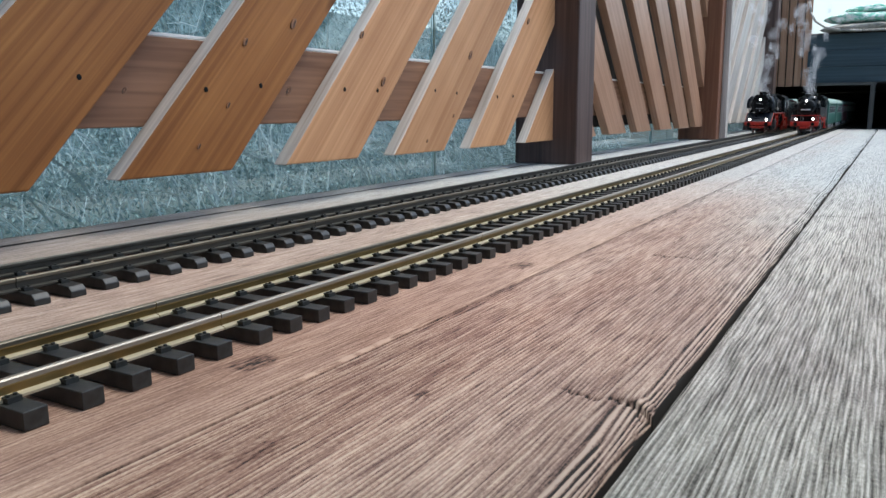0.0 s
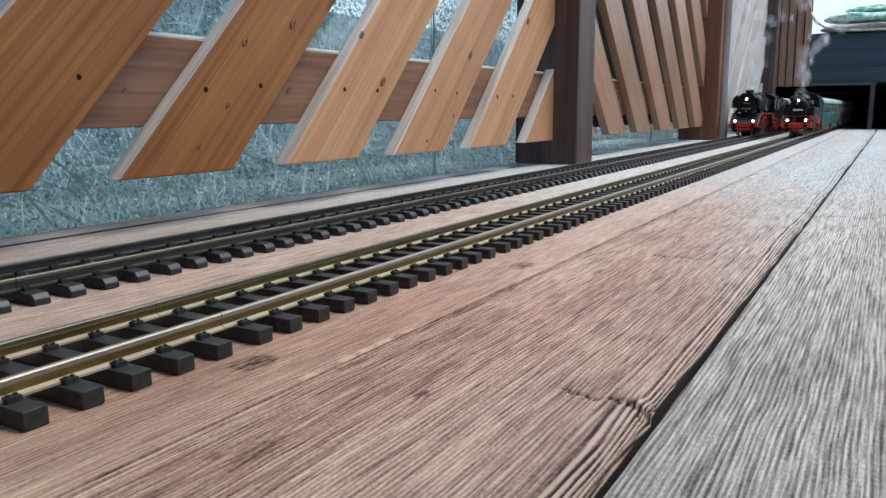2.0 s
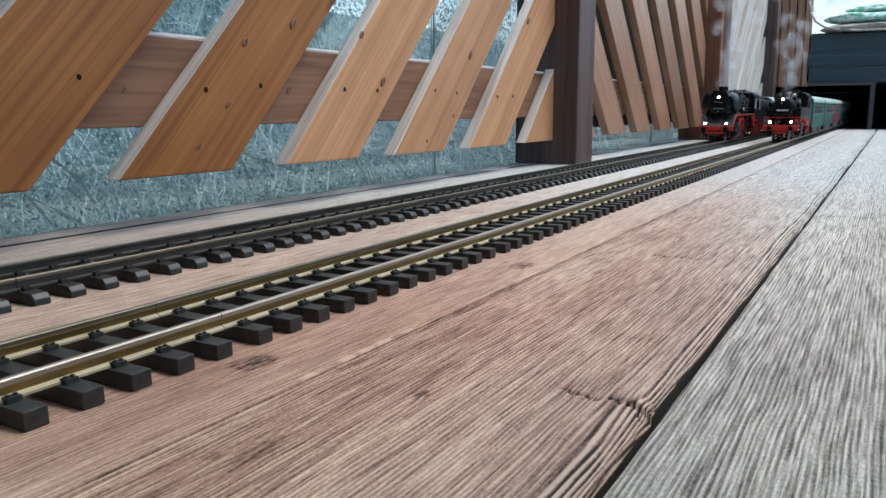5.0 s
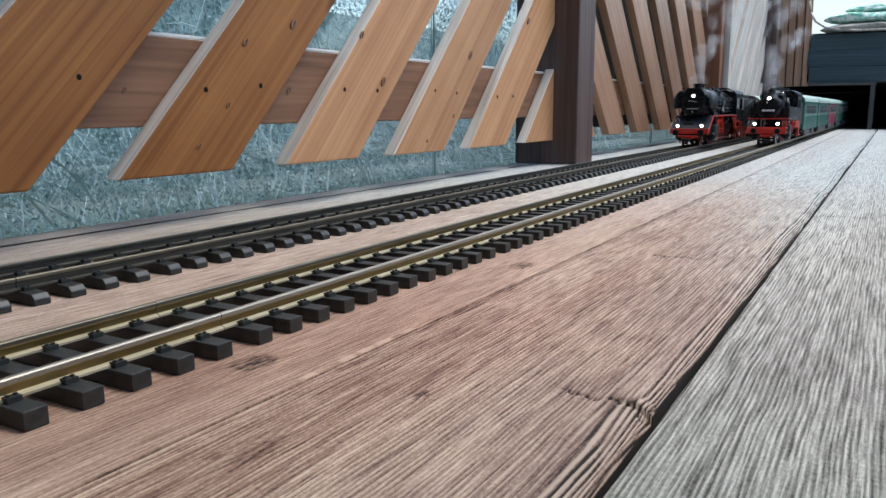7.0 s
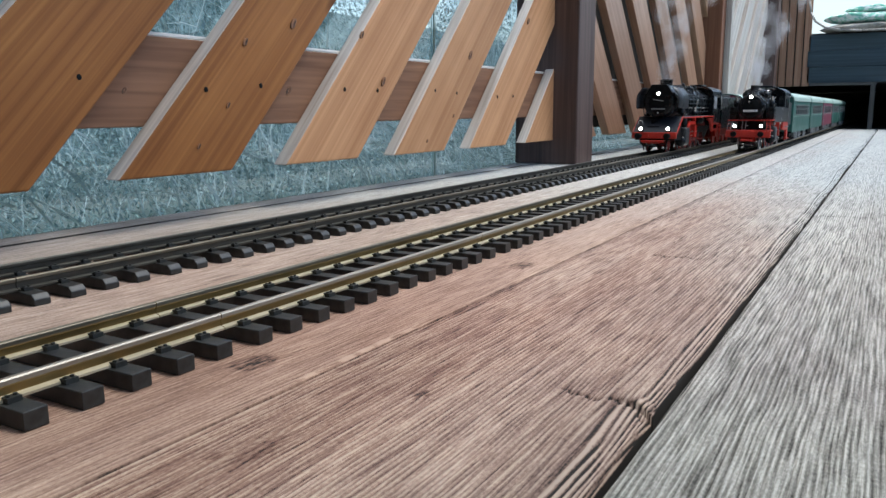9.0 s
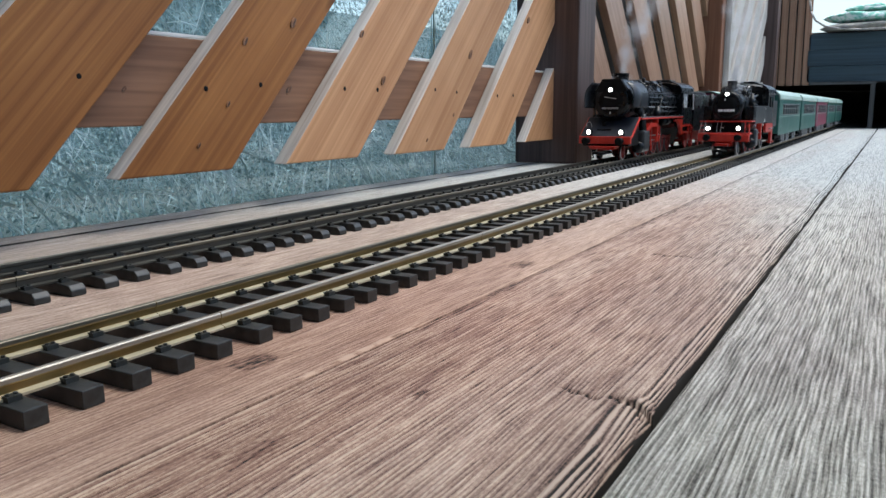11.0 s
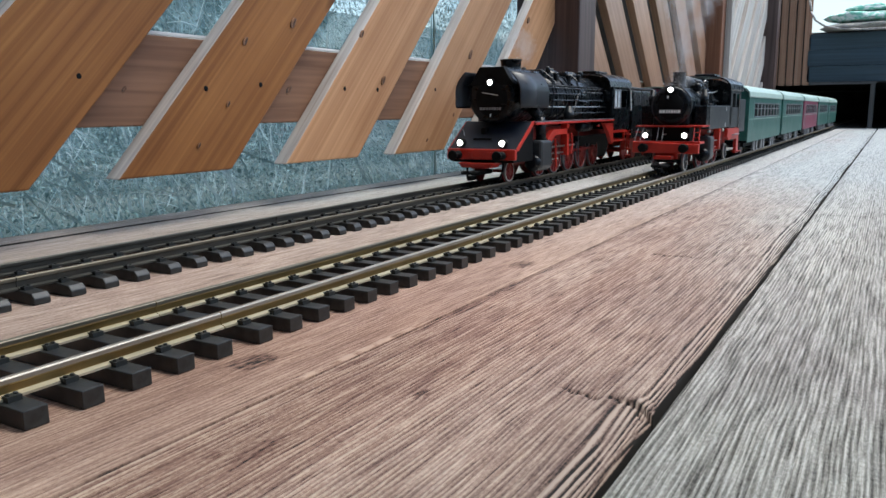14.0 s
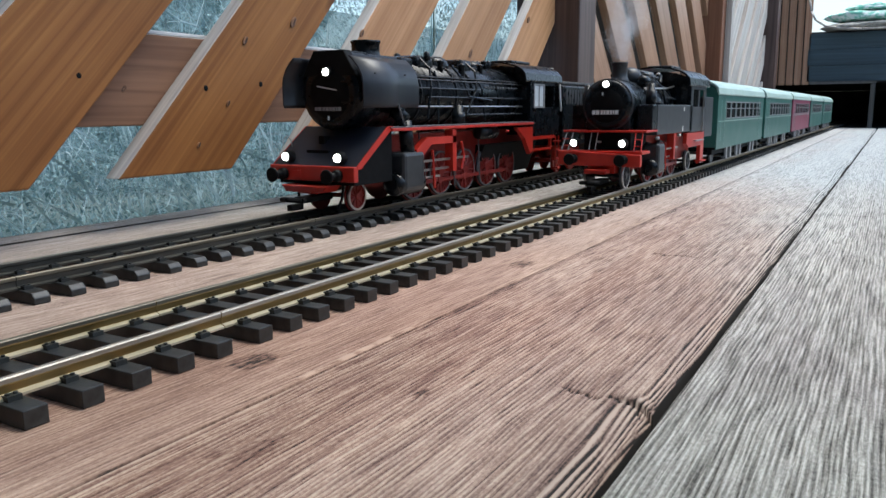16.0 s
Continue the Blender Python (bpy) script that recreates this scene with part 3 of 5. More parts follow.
for k in range(3):
    part("cladding_board", box(B(), -0.14, 1.5, WY - 0.004 * (k % 2), WY + 0.02, 0.257 + k * 0.088, 0.257 + k * 0.088 + 0.0873, bevel=0.0012), M_WALL, wall_end)
part("back_panel", box(B(), -0.14, 1.5, WY + 0.021, WY + 0.04, 0.25, 0.53), M_DARK, wall_end)
fr = tagged(new("tunnel_frame"), "grey wooden frame round the low dark opening", "frame")
part("upright", box(B(), 0.186, 0.210, WY - 0.03, WY - 0.005, 0.0, 0.2395, bevel=0.002), M_FRAME, fr)
part("lintel", box(B(), -0.12, 0.214, WY - 0.03, WY - 0.005, 0.24, 0.255, bevel=0.002), M_FRAME, fr)
# Box added in near-black to keep the opening dark
cellar = tagged(new("wall_tunnel"), "added dark box behind the tunnel opening", "tunnel", kind="structure")
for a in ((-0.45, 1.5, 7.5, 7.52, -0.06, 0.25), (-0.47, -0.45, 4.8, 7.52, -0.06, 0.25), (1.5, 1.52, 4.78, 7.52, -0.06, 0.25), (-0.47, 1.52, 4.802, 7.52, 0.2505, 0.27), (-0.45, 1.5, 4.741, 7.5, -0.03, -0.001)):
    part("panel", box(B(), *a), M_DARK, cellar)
cross = tagged(new("slatted_fence"), "brown upright slats closing the corner behind the last post", "fence", "slatted fence panels")
for k in range(5):
    part("slat", prism(B(), [(-0.33 + 0.042 * k, 0.24), (-0.295 + 0.042 * k, 0.24), (-0.305 + 0.042 * k, 1.1), (-0.34 + 0.042 * k, 1.1)], WY + 0.0, WY + 0.02, "Y", bevel=0.001), M_SLAT_DULL, cross)
# Dark sheet added behind the corner slats
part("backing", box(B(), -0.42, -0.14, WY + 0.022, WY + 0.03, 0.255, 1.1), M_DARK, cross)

# blanket bundle on top of the cladding
M_BLANKET = material("mint_and_white_blanket", (0.22, 0.58, 0.44), (0.78, 0.86, 0.80), 0.9, scale=(34, 60, 34), bump=0.004, contrast=(0.44, 0.56))
M_HEM = material("grey_beige_cloth_hem", (0.30, 0.28, 0.25), (0.44, 0.42, 0.38), 0.9, scale=(60, 60, 60), bump=0.002)
bl = tagged(new("blanket"), "mint and white rumpled blanket with grey hem", "blanket")


def cloth(z0, z1, y0, y1, xa, xb, seed, amp):
    """A rumpled, rounded roll of cloth."""
    bm, rows = B(), []
    nx, ns = 46, 20
    for i in range(nx + 1):
        u = i / nx
        x = xa + (xb - xa) * u
        end = math.sin(min(1.0, u * 7) * math.pi / 2) ** 0.5 if u < 0.15 else 1.0
        row = []
        for j in range(ns):
            a = 2 * math.pi * j / ns
            k = end * (1 + amp * noise.noise(Vector((x * 9, math.cos(a) * 1.5 + seed, math.sin(a) * 1.5))) + amp * 0.5 * noise.noise(Vector((x * 24, a * 2.2, seed))))
            row.append(bm.verts.new((x, 0.5 * (y0 + y1) + 0.5 * (y1 - y0) * math.cos(a) * k, 0.5 * (z0 + z1) + 0.5 * (z1 - z0) * math.sin(a) * k)))
        rows.append(row)
    for p, q in zip(rows, rows[1:]):
        for j in range(ns):
            bm.faces.new((p[j], p[(j + 1) % ns], q[(j + 1) % ns], q[j])).smooth = True
    bm.faces.new(rows[0][::-1])
    bm.faces.new(rows[-1])
    bmesh.ops.recalc_face_normals(bm, faces=bm.faces)
    return bm


part("hem_fold", cloth(0.525, 0.580, WY - 0.06, WY + 0.25, -0.10, 1.2, 3.0, 0.18), M_HEM, bl, "grey beige hem")
part("blanket_fold", cloth(0.572, 0.640, WY - 0.045, WY + 0.22, -0.085, 1.2, 8.0, 0.22), M_BLANKET, bl)
part("blanket_fold", cloth(0.628, 0.672, WY - 0.03, WY + 0.2, 0.02, 1.2, 14.0, 0.3), M_BLANKET, bl)
hem = [(-0.150, 0.78), (-0.147, 0.70), (-0.135, 0.64), (-0.110, 0.590), (-0.06, 0.555), (0.02, 0.538), (0.12, 0.530), (0.4, 0.528)]
part("piping", wire(B(), [(x, WY - 0.062 + 0.02 * (z > 0.6), z) for x, z in hem], 0.006, 10), M_SLAT_EDGE, bl, "pale piped edge")

# ---- outside ----
ground = part("ground", box(B(), -400, 400, -400, 400, -0.6, -0.5), material("winter_grass", (0.030, 0.052, 0.048), (0.085, 0.115, 0.108), 0.95, scale=(3, 3, 3), detail=8))
tagged(ground, "dull winter grass", "ground", kind="structure")
tagged(part("wall_base", box(B(), -0.40, 1.25, DECK_Y0 + 0.02, 7.5, -0.499, -0.0605), M_HOUSE), "dark boarded base under the deck", "wall", kind="structure")

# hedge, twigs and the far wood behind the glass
# blue-grey haze is mixed into the leaf and far-wood colours
M_FOLIAGE = material("haze_tinted_evergreen", (0.13, 0.21, 0.215), (0.24, 0.34, 0.35), 0.7, scale=(3, 3, 3))
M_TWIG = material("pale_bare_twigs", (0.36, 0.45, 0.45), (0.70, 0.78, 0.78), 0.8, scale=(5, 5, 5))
M_HAZE = material("haze_painted_far_wood", (0.06, 0.115, 0.120), (0.24, 0.34, 0.36), 1.0, scale=(2.2, 4.2, 4.2), detail=12, contrast=(0.36, 0.66))
rb = random.Random(11)
tagged(part("backdrop", box(B(), -9.05, -9.0, -25, 60, -0.499, 1.95), M_HAZE), "grey-green far wood with haze painted in", "backdrop", kind="structure")


def twigs(count, xa, xb, r, seed):
    """Bare stems that kink and fork into thinner side twigs."""
    rt = random.Random(seed)
    vs, fs = [], []

    def shoot(p, d, rr, ln, level):
        base, n = len(vs), 7
        for k in range(n):
            w = rr * (1 - 0.75 * k / n)
            for a in (0.0, 2.1, 4.2):
                vs.append((p.x + w * math.cos(a), p.y + w * math.sin(a), p.z + w * math.sin(a + 1)))
            if level < 2 and k > 0 and rt.random() < 0.62:
                side = (d + Vector((rt.gauss(0, 0.6), rt.gauss(0, 0.8), rt.gauss(0.05, 0.6)))).normalized()
                later.append((p.copy(), side, w * 0.6, ln * rt.uniform(0.3, 0.65), level + 1))
            p = p + d * (ln / n)
            d = (d + Vector((rt.gauss(0, 0.20), rt.gauss(0, 0.22), rt.gauss(-0.04, 0.2)))).normalized()
        for k in range(n - 1):
            for i in range(3):
                q = base + 3 * k
                fs.append((q + i, q + (i + 1) % 3, q + 3 + (i + 1) % 3, q + 3 + i))

    for _ in range(count):
        p = Vector((rt.uniform(xa, xb), 0, rt.uniform(-0.5, 0.15)))
        p.y = rt.uniform(-0.3, 1.0) + abs(p.x) * rt.uniform(0.1, 3.2)
        d = Vector((rt.gauss(0, 0.4), rt.gauss(0, 0.6), rt.uniform(0.3, 1.3))).normalized()
        later = [(p, d, r * rt.uniform(0.6, 2.0), rt.uniform(0.4, 1.2), 0)]
        while later:
            shoot(*later.pop())
    me = bpy.data.meshes.new("twigs")
    me.from_pydata(vs, [], fs)
    me.materials.append(M_TWIG)
    return new("bare_shrub", me)


tagged(twigs(900, -3.8, -1.3, 0.0021, 3), "pale bare twigs of a dense winter shrub", "shrub", kind="stuff")


def leaves(count, xa, xb, size, seed, ztop):
    rt = random.Random(seed)
    vs, fs = [], []
    centres = []
    for _ in range(260):
        x = rt.uniform(xa, xb)
        centres.append((x, rt.uniform(-0.5, 1.0) + abs(x) * rt.uniform(0.1, 3.0), rt.uniform(-0.4, ztop)))
    for _ in range(count):
        c = rt.choice(centres)
        s = abs(c[0]) * 0.07
        p = Vector((c[0] + rt.gauss(0, s), c[1] + rt.gauss(0, s), max(-0.48, c[2] + rt.gauss(0, s * 0.8))))
        e = Euler((rt.uniform(0, 6), rt.uniform(0, 6), rt.uniform(0, 6)))
        k, base = size * rt.uniform(0.5, 1.4), len(vs)
        for q in ((-1, 0, 0), (0, -0.4, 0.1), (1, 0, 0), (0, 0.4, 0.1)):
            w = Vector(q) * k
            w.rotate(e)
            vs.append(tuple(p + w))
        fs.append((base, base + 1, base + 2, base + 3))
    me = bpy.data.meshes.new("leaves")
    me.from_pydata(vs, [], fs)
    me.materials.append(M_FOLIAGE)
    return new("hedge", me)


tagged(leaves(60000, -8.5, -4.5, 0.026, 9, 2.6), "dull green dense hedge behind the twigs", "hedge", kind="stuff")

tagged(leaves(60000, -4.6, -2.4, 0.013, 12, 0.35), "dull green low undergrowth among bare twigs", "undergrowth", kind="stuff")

# glazing behind the fence
M_GLASS = bpy.data.materials.new("window_glass")
M_GLASS.use_nodes = True
gb = M_GLASS.node_tree.nodes["Principled BSDF"]
gb.inputs["Transmission Weight"].default_value, gb.inputs["Roughness"].default_value, gb.inputs["IOR"].default_value = 1.0, 0.0, 1.45
gb.inputs["Base Color"].default_value = (0.9, 0.97, 0.97, 1)
win = tagged(new("window_1"), "clear glass panels behind the slats", "window", kind="structure")
for k in range(5):
    g = part("pane", box(B(), -0.437, -0.433, -0.412 + 1.51 * k, 1.0965 + 1.51 * k, -0.02, 1.2), M_GLASS, win, "clear glass pane")
    g.visible_shadow = False
    part("glazing_bar", box(B(), -0.440, -0.430, 1.0967 + 1.51 * k, 1.0985 + 1.51 * k, -0.02, 1.2), M_COACHROOF, win, "thin pale glazing bar")

# screws through the slats
for y, z in ((0.292, 0.147), (0.440, 0.139), (0.523, 0.145), (0.681, 0.144), (0.757, 0.144), (0.916, 0.147), (0.986, 0.144), (1.140, 0.140), (1.208, 0.142)):
    part("screw", lathe(B(), [(0.0002, 0.0030), (0.0005, 0.0026), (0.0006, 0.001)], (0, y, z), "X", 12), M_MATTBLACK, first)


# knots in the slats and in the board behind them
M_KNOT = material("dark_knot_wood", (0.035, 0.015, 0.007), (0.24, 0.105, 0.040), 0.55, scale=(260, 260, 90), bump=0.0004, contrast=(0.4, 0.6))
for y, z, r, x in ((0.583, 0.219, 0.006, 0.0012), (0.501, 0.192, 0.0045, 0.0012), (0.47, 0.123, 0.0032, 0.0012), (0.425, 0.08, 0.0028, 0.0012), (0.771, 0.157, 0.006, 0.0012), (1.034, 0.208, 0.0075, 0.0012), (1.275, 0.286, 0.006, 0.0012), (0.722, 0.217, 0.005, 0.0012), (0.889, 0.069, 0.003, 0.0012), (0.974, 0.107, 0.003, 0.0012), (0.356, 0.137, 0.0035, -0.0224), (0.596, 0.141, 0.006, -0.0224)):
    bm = lathe(B(), [(x - 0.002, r), (x, r), (x + 0.0001, r * 0.9), (x + 0.0001, r * 0.4), (x - 0.0003, r * 0.15)], seg=14, axis="X")
    bm.transform(Matrix.Diagonal((1, 0.62, 1.25, 1)))
    part("knot", bm, M_KNOT, first, "dark brown knot", at=pose(0, y, z, -38))


# ---- trains ----
M_DEFLECT = material("satin_blue_black_sheet", (0.014, 0.017, 0.022), (0.022, 0.026, 0.032), 0.35, scale=(60, 60, 60), fine=(0.28, 0.42))


def wheelset(parent, y, r, name="wheelset", spokes=10, x=0.0215, tyre=0.0022, mat=None, crank=0.0, rim=None):
    """Two spoked wheels on an axle, centred on the axle."""
    bm = B()
    zc = 0.0158 + r
    tube(bm, (-x, 0, 0), (x, 0, 0), 0.0022, seg=10)
    for s in (-1, 1):
        a, b = s * x, s * (x + 0.004)
        tube(bm, (a - s * 0.0012, 0, 0), (a + s * 0.0002, 0, 0), r + 0.0016, seg=36)
        n0 = len(bm.faces)
        bm.faces.ensure_lookup_table()
        ring = 36
        rad = ((a, r), (b, r), (b, r - tyre), (a, r - tyre))
        loops = [[bm.verts.new((q, rr * math.cos(2 * math.pi * i / ring), rr * math.sin(2 * math.pi * i / ring))) for i in range(ring)] for q, rr in rad]
        for j in range(4):
            for i in range(ring):
                f = bm.faces.new((loops[j][i], loops[j][(i + 1) % ring], loops[(j + 1) % 4][(i + 1) % ring], loops[(j + 1) % 4][i]))
                f.material_index = 1 if j < 2 else 0
                f.smooth = j in (0, 2)
        tube(bm, (a, 0, 0), (b + s * 0.0006, 0, 0), r * 0.2, seg=14)
        tube(bm, (a + s * 0.0004, 0, 0), (a + s * 0.0014, 0, 0), r - tyre * 0.8, seg=36)
        for i in range(spokes):
            t = 2 * math.pi * i / spokes
            wire(bm, [(0.5 * (a + b), r * 0.15 * math.cos(t), r * 0.15 * math.sin(t)), (0.5 * (a + b), (r - tyre) * math.cos(t), (r - tyre) * math.sin(t))], 0.0011, seg=5)
        if crank:
            tube(bm, (b, crank, 0), (b + s * 0.003, crank, 0), 0.0024, seg=10)
    bmesh.ops.recalc_face_normals(bm, faces=bm.faces)
    ob = part(name, bm, [mat or M_REDDARK, rim or M_STEEL], parent, at=pose(0, y, zc))
    ob["radius"] = r
    return ob


def buffers(parent, z, half, depth=0.019):
    for s in (-1, 1):
        b = part("buffer", lathe(B(), [(0.0, 0.0062), (0.0010, 0.0072), (0.0026, 0.0068), (0.0042, 0.0036), (depth - 0.006, 0.0036), (depth - 0.006, 0.0052), (depth, 0.0058)], (s * half, 0, z)), M_MATTBLACK, parent, "black round buffer")


def headlamp(parent, x, y, z, r=0.0043):
    h = part("headlamp", lathe(B(), [(y, r + 0.0013), (y + 0.002, r + 0.0016), (y + 0.009, r + 0.0014), (y + 0.012, r * 0.6)], (x, 0, z), seg=20), M_MATTBLACK, parent, "black lamp housing")
    part("lens", lathe(B(), [(y - 0.0022, r * 0.55), (y - 0.0012, r * 0.85), (y + 0.0005, r)], (x, 0, z), seg=20), M_LAMP, h, "bright white lamp lens")
    return h


def bars(parent, x, y, z, widths, h, gap=0.0009, ink=None):
    """A dark plate with plain light bars where small figures stand."""
    total = sum(widths) + gap * (len(widths) - 1)
    pl = part("plate", box(B(), x - total / 2 - 0.0016, x + total / 2 + 0.0016, y, y + 0.001, z - h * 0.85, z + h * 0.85), M_MATTBLACK, parent)
    bm, c = B(), x - total / 2
    for w in widths:
        box(bm, c, c + w, y - 0.0006, y - 0.0001, z - h / 2, z + h / 2)
        c += w + gap
    part("plate_bars", bm, ink or M_WHITE, pl)


def coupler(parent, z=0.031):
    bm = B()
    box(bm, -0.006, 0.006, 0.0, 0.045, z - 0.003, z + 0.003, bevel=0.001)
    wire(bm, [(-0.007, 0.0, z), (-0.012, -0.010, z + 0.001), (0.0, -0.016, z + 0.002), (0.012, -0.010, z + 0.001), (0.007, 0.0, z)], 0.0024, 8)
    box(bm, -0.003, 0.003, -0.014, 0.004, z - 0.009, z - 0.003, bevel=0.001)
    part("coupling_hook", bm, M_MATTBLACK, parent, "black hook coupling")


def ladder(parent, x, y, z0, z1, w=0.012, mat=None, rungs=4):
    bm = B()
    for yy in (y - w / 2, y + w / 2):
        wire(bm, [(x, yy, z0), (x, yy, z1)], 0.0009, 6)
    for i in range(rungs):
        z = z0 + (z1 - z0) * (i + 0.4) / rungs
        box(bm, x - 0.004, x + 0.004, y - w / 2, y + w / 2, z - 0.0008, z + 0.0008)
    part("steps", bm, mat or M_RED, parent, "red steps")


def cab_outline(half, z0, eave, top, n=10):
    pts = [(-half, z0), (half, z0), (half, eave)]
    for i in range(1, n):
        a = math.pi * i / n
        pts.append((half * math.cos(a), eave + (top - eave) * math.sin(a) ** 0.8))
    return pts + [(-half, eave)]


def roof_outline(half, eave, top, th=0.002, n=12):
    up = [((half + 0.002) * math.cos(math.pi * i / n), eave + (top - eave) * math.sin(math.pi * i / n) ** 0.75) for i in range(n + 1)]
    return up + [(x * 0.96, z - th) for x, z in reversed(up)]


def boiler_bands(parent, ys, r, zc):
    for y in ys:
        part("boiler_band", lathe(B(), [(y, r), (y, r + 0.0007), (y + 0.003, r + 0.0007), (y + 0.003, r)], (0, 0, zc)), M_BLACK, parent)


def rods(parent, ys, z, x, r, name="coupling_rod"):
    bm = B()
    for a, b in zip(ys, ys[1:]):
        box(bm, x - 0.0012, x + 0.0012, a, b, -0.0022, 0.0022, bevel=0.0004)
    for y in ys:
        tube(bm, (x - 0.002, y, 0), (x + 0.002, y, 0), 0.0046, seg=14)
    return part(name, bm, M_REDDARK, parent, "dull red coupling rod", at=pose(0, 0, z))


def big_engine():
    lo = empty("steam_locomotive", pose(FAR_X, 1, 0))
    tagged(lo, "black model steam engine with smoke deflectors, red frame and wheels", "model train", "model trains on the tracks")
    ZB, R = 0.1325, 0.0365
    part("frame", prism(B(), [(0.026, 0.058), (0.03, 0.044), (0.09, 0.036), (0.46, 0.036), (0.5, 0.05), (0.5, 0.088), (0.09, 0.088), (0.06, 0.07)], -0.017, 0.017, "X"), M_REDDARK, lo, "red main frame")
    # black block added for the dark open space below the apron
    part("apron_void_block", prism(B(), [(0.027, 0.0440), (0.027, 0.0585), (0.034, 0.0585), (0.086, 0.0950), (0.092, 0.0950), (0.092, 0.0440)], -0.046, 0.046, "X"), M_MATTBLACK, lo)
    beam = part("buffer_beam", box(B(), -0.052, 0.052, 0.019, 0.026, 0.0480, 0.0625, bevel=0.001), M_RED, lo, "red buffer beam")
    for s in (-1, 1):
        part("hook_plate", box(B(), s * 0.016 - 0.004, s * 0.016 + 0.004, 0.0175, 0.0192, 0.050, 0.058), M_RED, beam)
    part("coupling_pocket", prism(B(), [(-0.024, 0.0375), (0.020, 0.0375), (0.026, 0.0440), (-0.030, 0.0440)], 0.010, 0.034, bevel=0.0008), M_RED, beam)
    for s in (-1, 1):
        part("rail_guard", wire(B(), [(s * 0.028, 0.034, 0.044), (s * 0.027, 0.032, 0.030), (s * 0.0245, 0.028, 0.0205)], 0.0014, 8), M_MATTBLACK, beam)
    buffers(lo, 0.054, 0.0333)
    coupler(lo)
    part("pony_truck_frame", prism(B(), [(-0.010, 0.036), (0.010, 0.036), (0.018, 0.044), (-0.018, 0.044)], 0.014, 0.03), M_RED, lo)
    # sloping front apron with a red side edge
    part("apron", prism(B(), [(0.024, 0.0622), (0.030, 0.0622), (0.084, 0.0985), (0.076, 0.0985)], -0.051, 0.051, "X"), M_APRON, lo, "blue-black sloping apron plate")
    for s in (-1, 1):
        part("apron_edge", prism(B(), [(0.024, 0.0600), (0.030, 0.0600), (0.084, 0.0968), (0.086, 0.0990), (0.076, 0.0990), (0.024, 0.0628)], s * 0.0512, s * 0.0524, "X"), M_RED, lo)
    part("apron_step", box(B(), -0.022, 0.006, 0.040, 0.048, 0.0735, 0.0765, bevel=0.0006), M_MATTBLACK, lo)
    part("apron_box", box(B(), -0.016, -0.008, 0.052, 0.062, 0.080, 0.090, bevel=0.001), M_MATTBLACK, lo)
    headlamp(lo, -0.0320, 0.020, 0.0705)
    headlamp(lo, 0.0320, 0.020, 0.0705)
    headlamp(lo, 0.0, 0.0470, 0.1520, 0.0040)
    for s in (-1,):
        part("hand_hoop", wire(B(), [(s * 0.034 + 0.006 * math.cos(a * math.pi / 8), 0.026, 0.080 + 0.010 * math.sin(a * math.pi / 8)) for a in range(9)], 0.0005, 5), M_STEEL, lo)
    # running boards
    for s in (-1, 1):
        part("running_board", box(B(), min(s * 0.030, s * 0.0535), max(s * 0.030, s * 0.0535), 0.080, 0.432, 0.0972, 0.0985, bevel=0.0003), M_DGREY, lo)
        part("running_board_edge", box(B(), min(s * 0.0522, s * 0.0548), max(s * 0.0522, s * 0.0548), 0.082, 0.432, 0.0940, 0.0971, bevel=0.0005), M_RED, lo, "red running board edge")
    # smokebox and boiler
    sm = part("smokebox", lathe(B(), [(0.052, 0.030), (0.054, R - 0.0012), (0.057, R + 0.0004), (0.140, R + 0.0004), (0.140, R - 0.001)], (0, 0, ZB), seg=44), M_BLACK, lo)
    part("smokebox_door", lathe(B(), [(0.0500, 0.004), (0.0492, 0.010), (0.0505, 0.020), (0.0535, 0.0285), (0.056, 0.0305)], (0, 0, ZB - 0.002), seg=40), M_MATTBLACK, sm, "domed black smokebox door")
    part("door_handle", wire(B(), [(-0.012, 0.0480, ZB + 0.006), (0.012, 0.0480, ZB + 0.002)], 0.0007, 6), M_STEEL, sm)
    for s in (-1, 1):
        part("hinge", box(B(), 0.016, 0.028, 0.0495, 0.0515, ZB + s * 0.010 - 0.001, ZB + s * 0.010 + 0.001), M_BLACK, sm)
    bars(lo, 0.0, 0.0490, 0.1165, (0.0036, 0.0036, 0.0001, 0.0032, 0.0032, 0.0032, 0.0032, 0.0018, 0.0034), 0.0036, ink=M_GREY)
    bars(lo, 0.0, 0.0500, 0.1075, (0.002,), 0.004)
    # top casing of the smokebox front
    part("smokebox_cap", prism(B(), [(-0.022, 0.158), (0.022, 0.158), (0.016, 0.1715), (-0.016, 0.1715)], 0.058, 0.150, bevel=0.002), M_BLACK, lo)
    part("smokebox_shroud", prism(B(), [(-0.0335, 0.1480), (0.0335, 0.1480), (0.0185, 0.1732), (-0.0185, 0.1732)], 0.0515, 0.064, bevel=0.0012), M_MATTBLACK, lo, "black angular plate over the smokebox front")
    part("cap_hatch", box(B(), -0.013, 0.013, 0.070, 0.098, 0.1716, 0.1732, bevel=0.0005), M_GUNMETAL, lo)
    boil = part("boiler", lathe(B(), [(0.138, R - 0.0012), (0.30, R - 0.0012), (0.312, R + 0.0006), (0.430, R + 0.0006)], (0, 0, ZB), seg=44), M_BLACK, lo)
    boiler_bands(boil, (0.165, 0.205, 0.245, 0.285, 0.325, 0.365, 0.405), R, ZB)
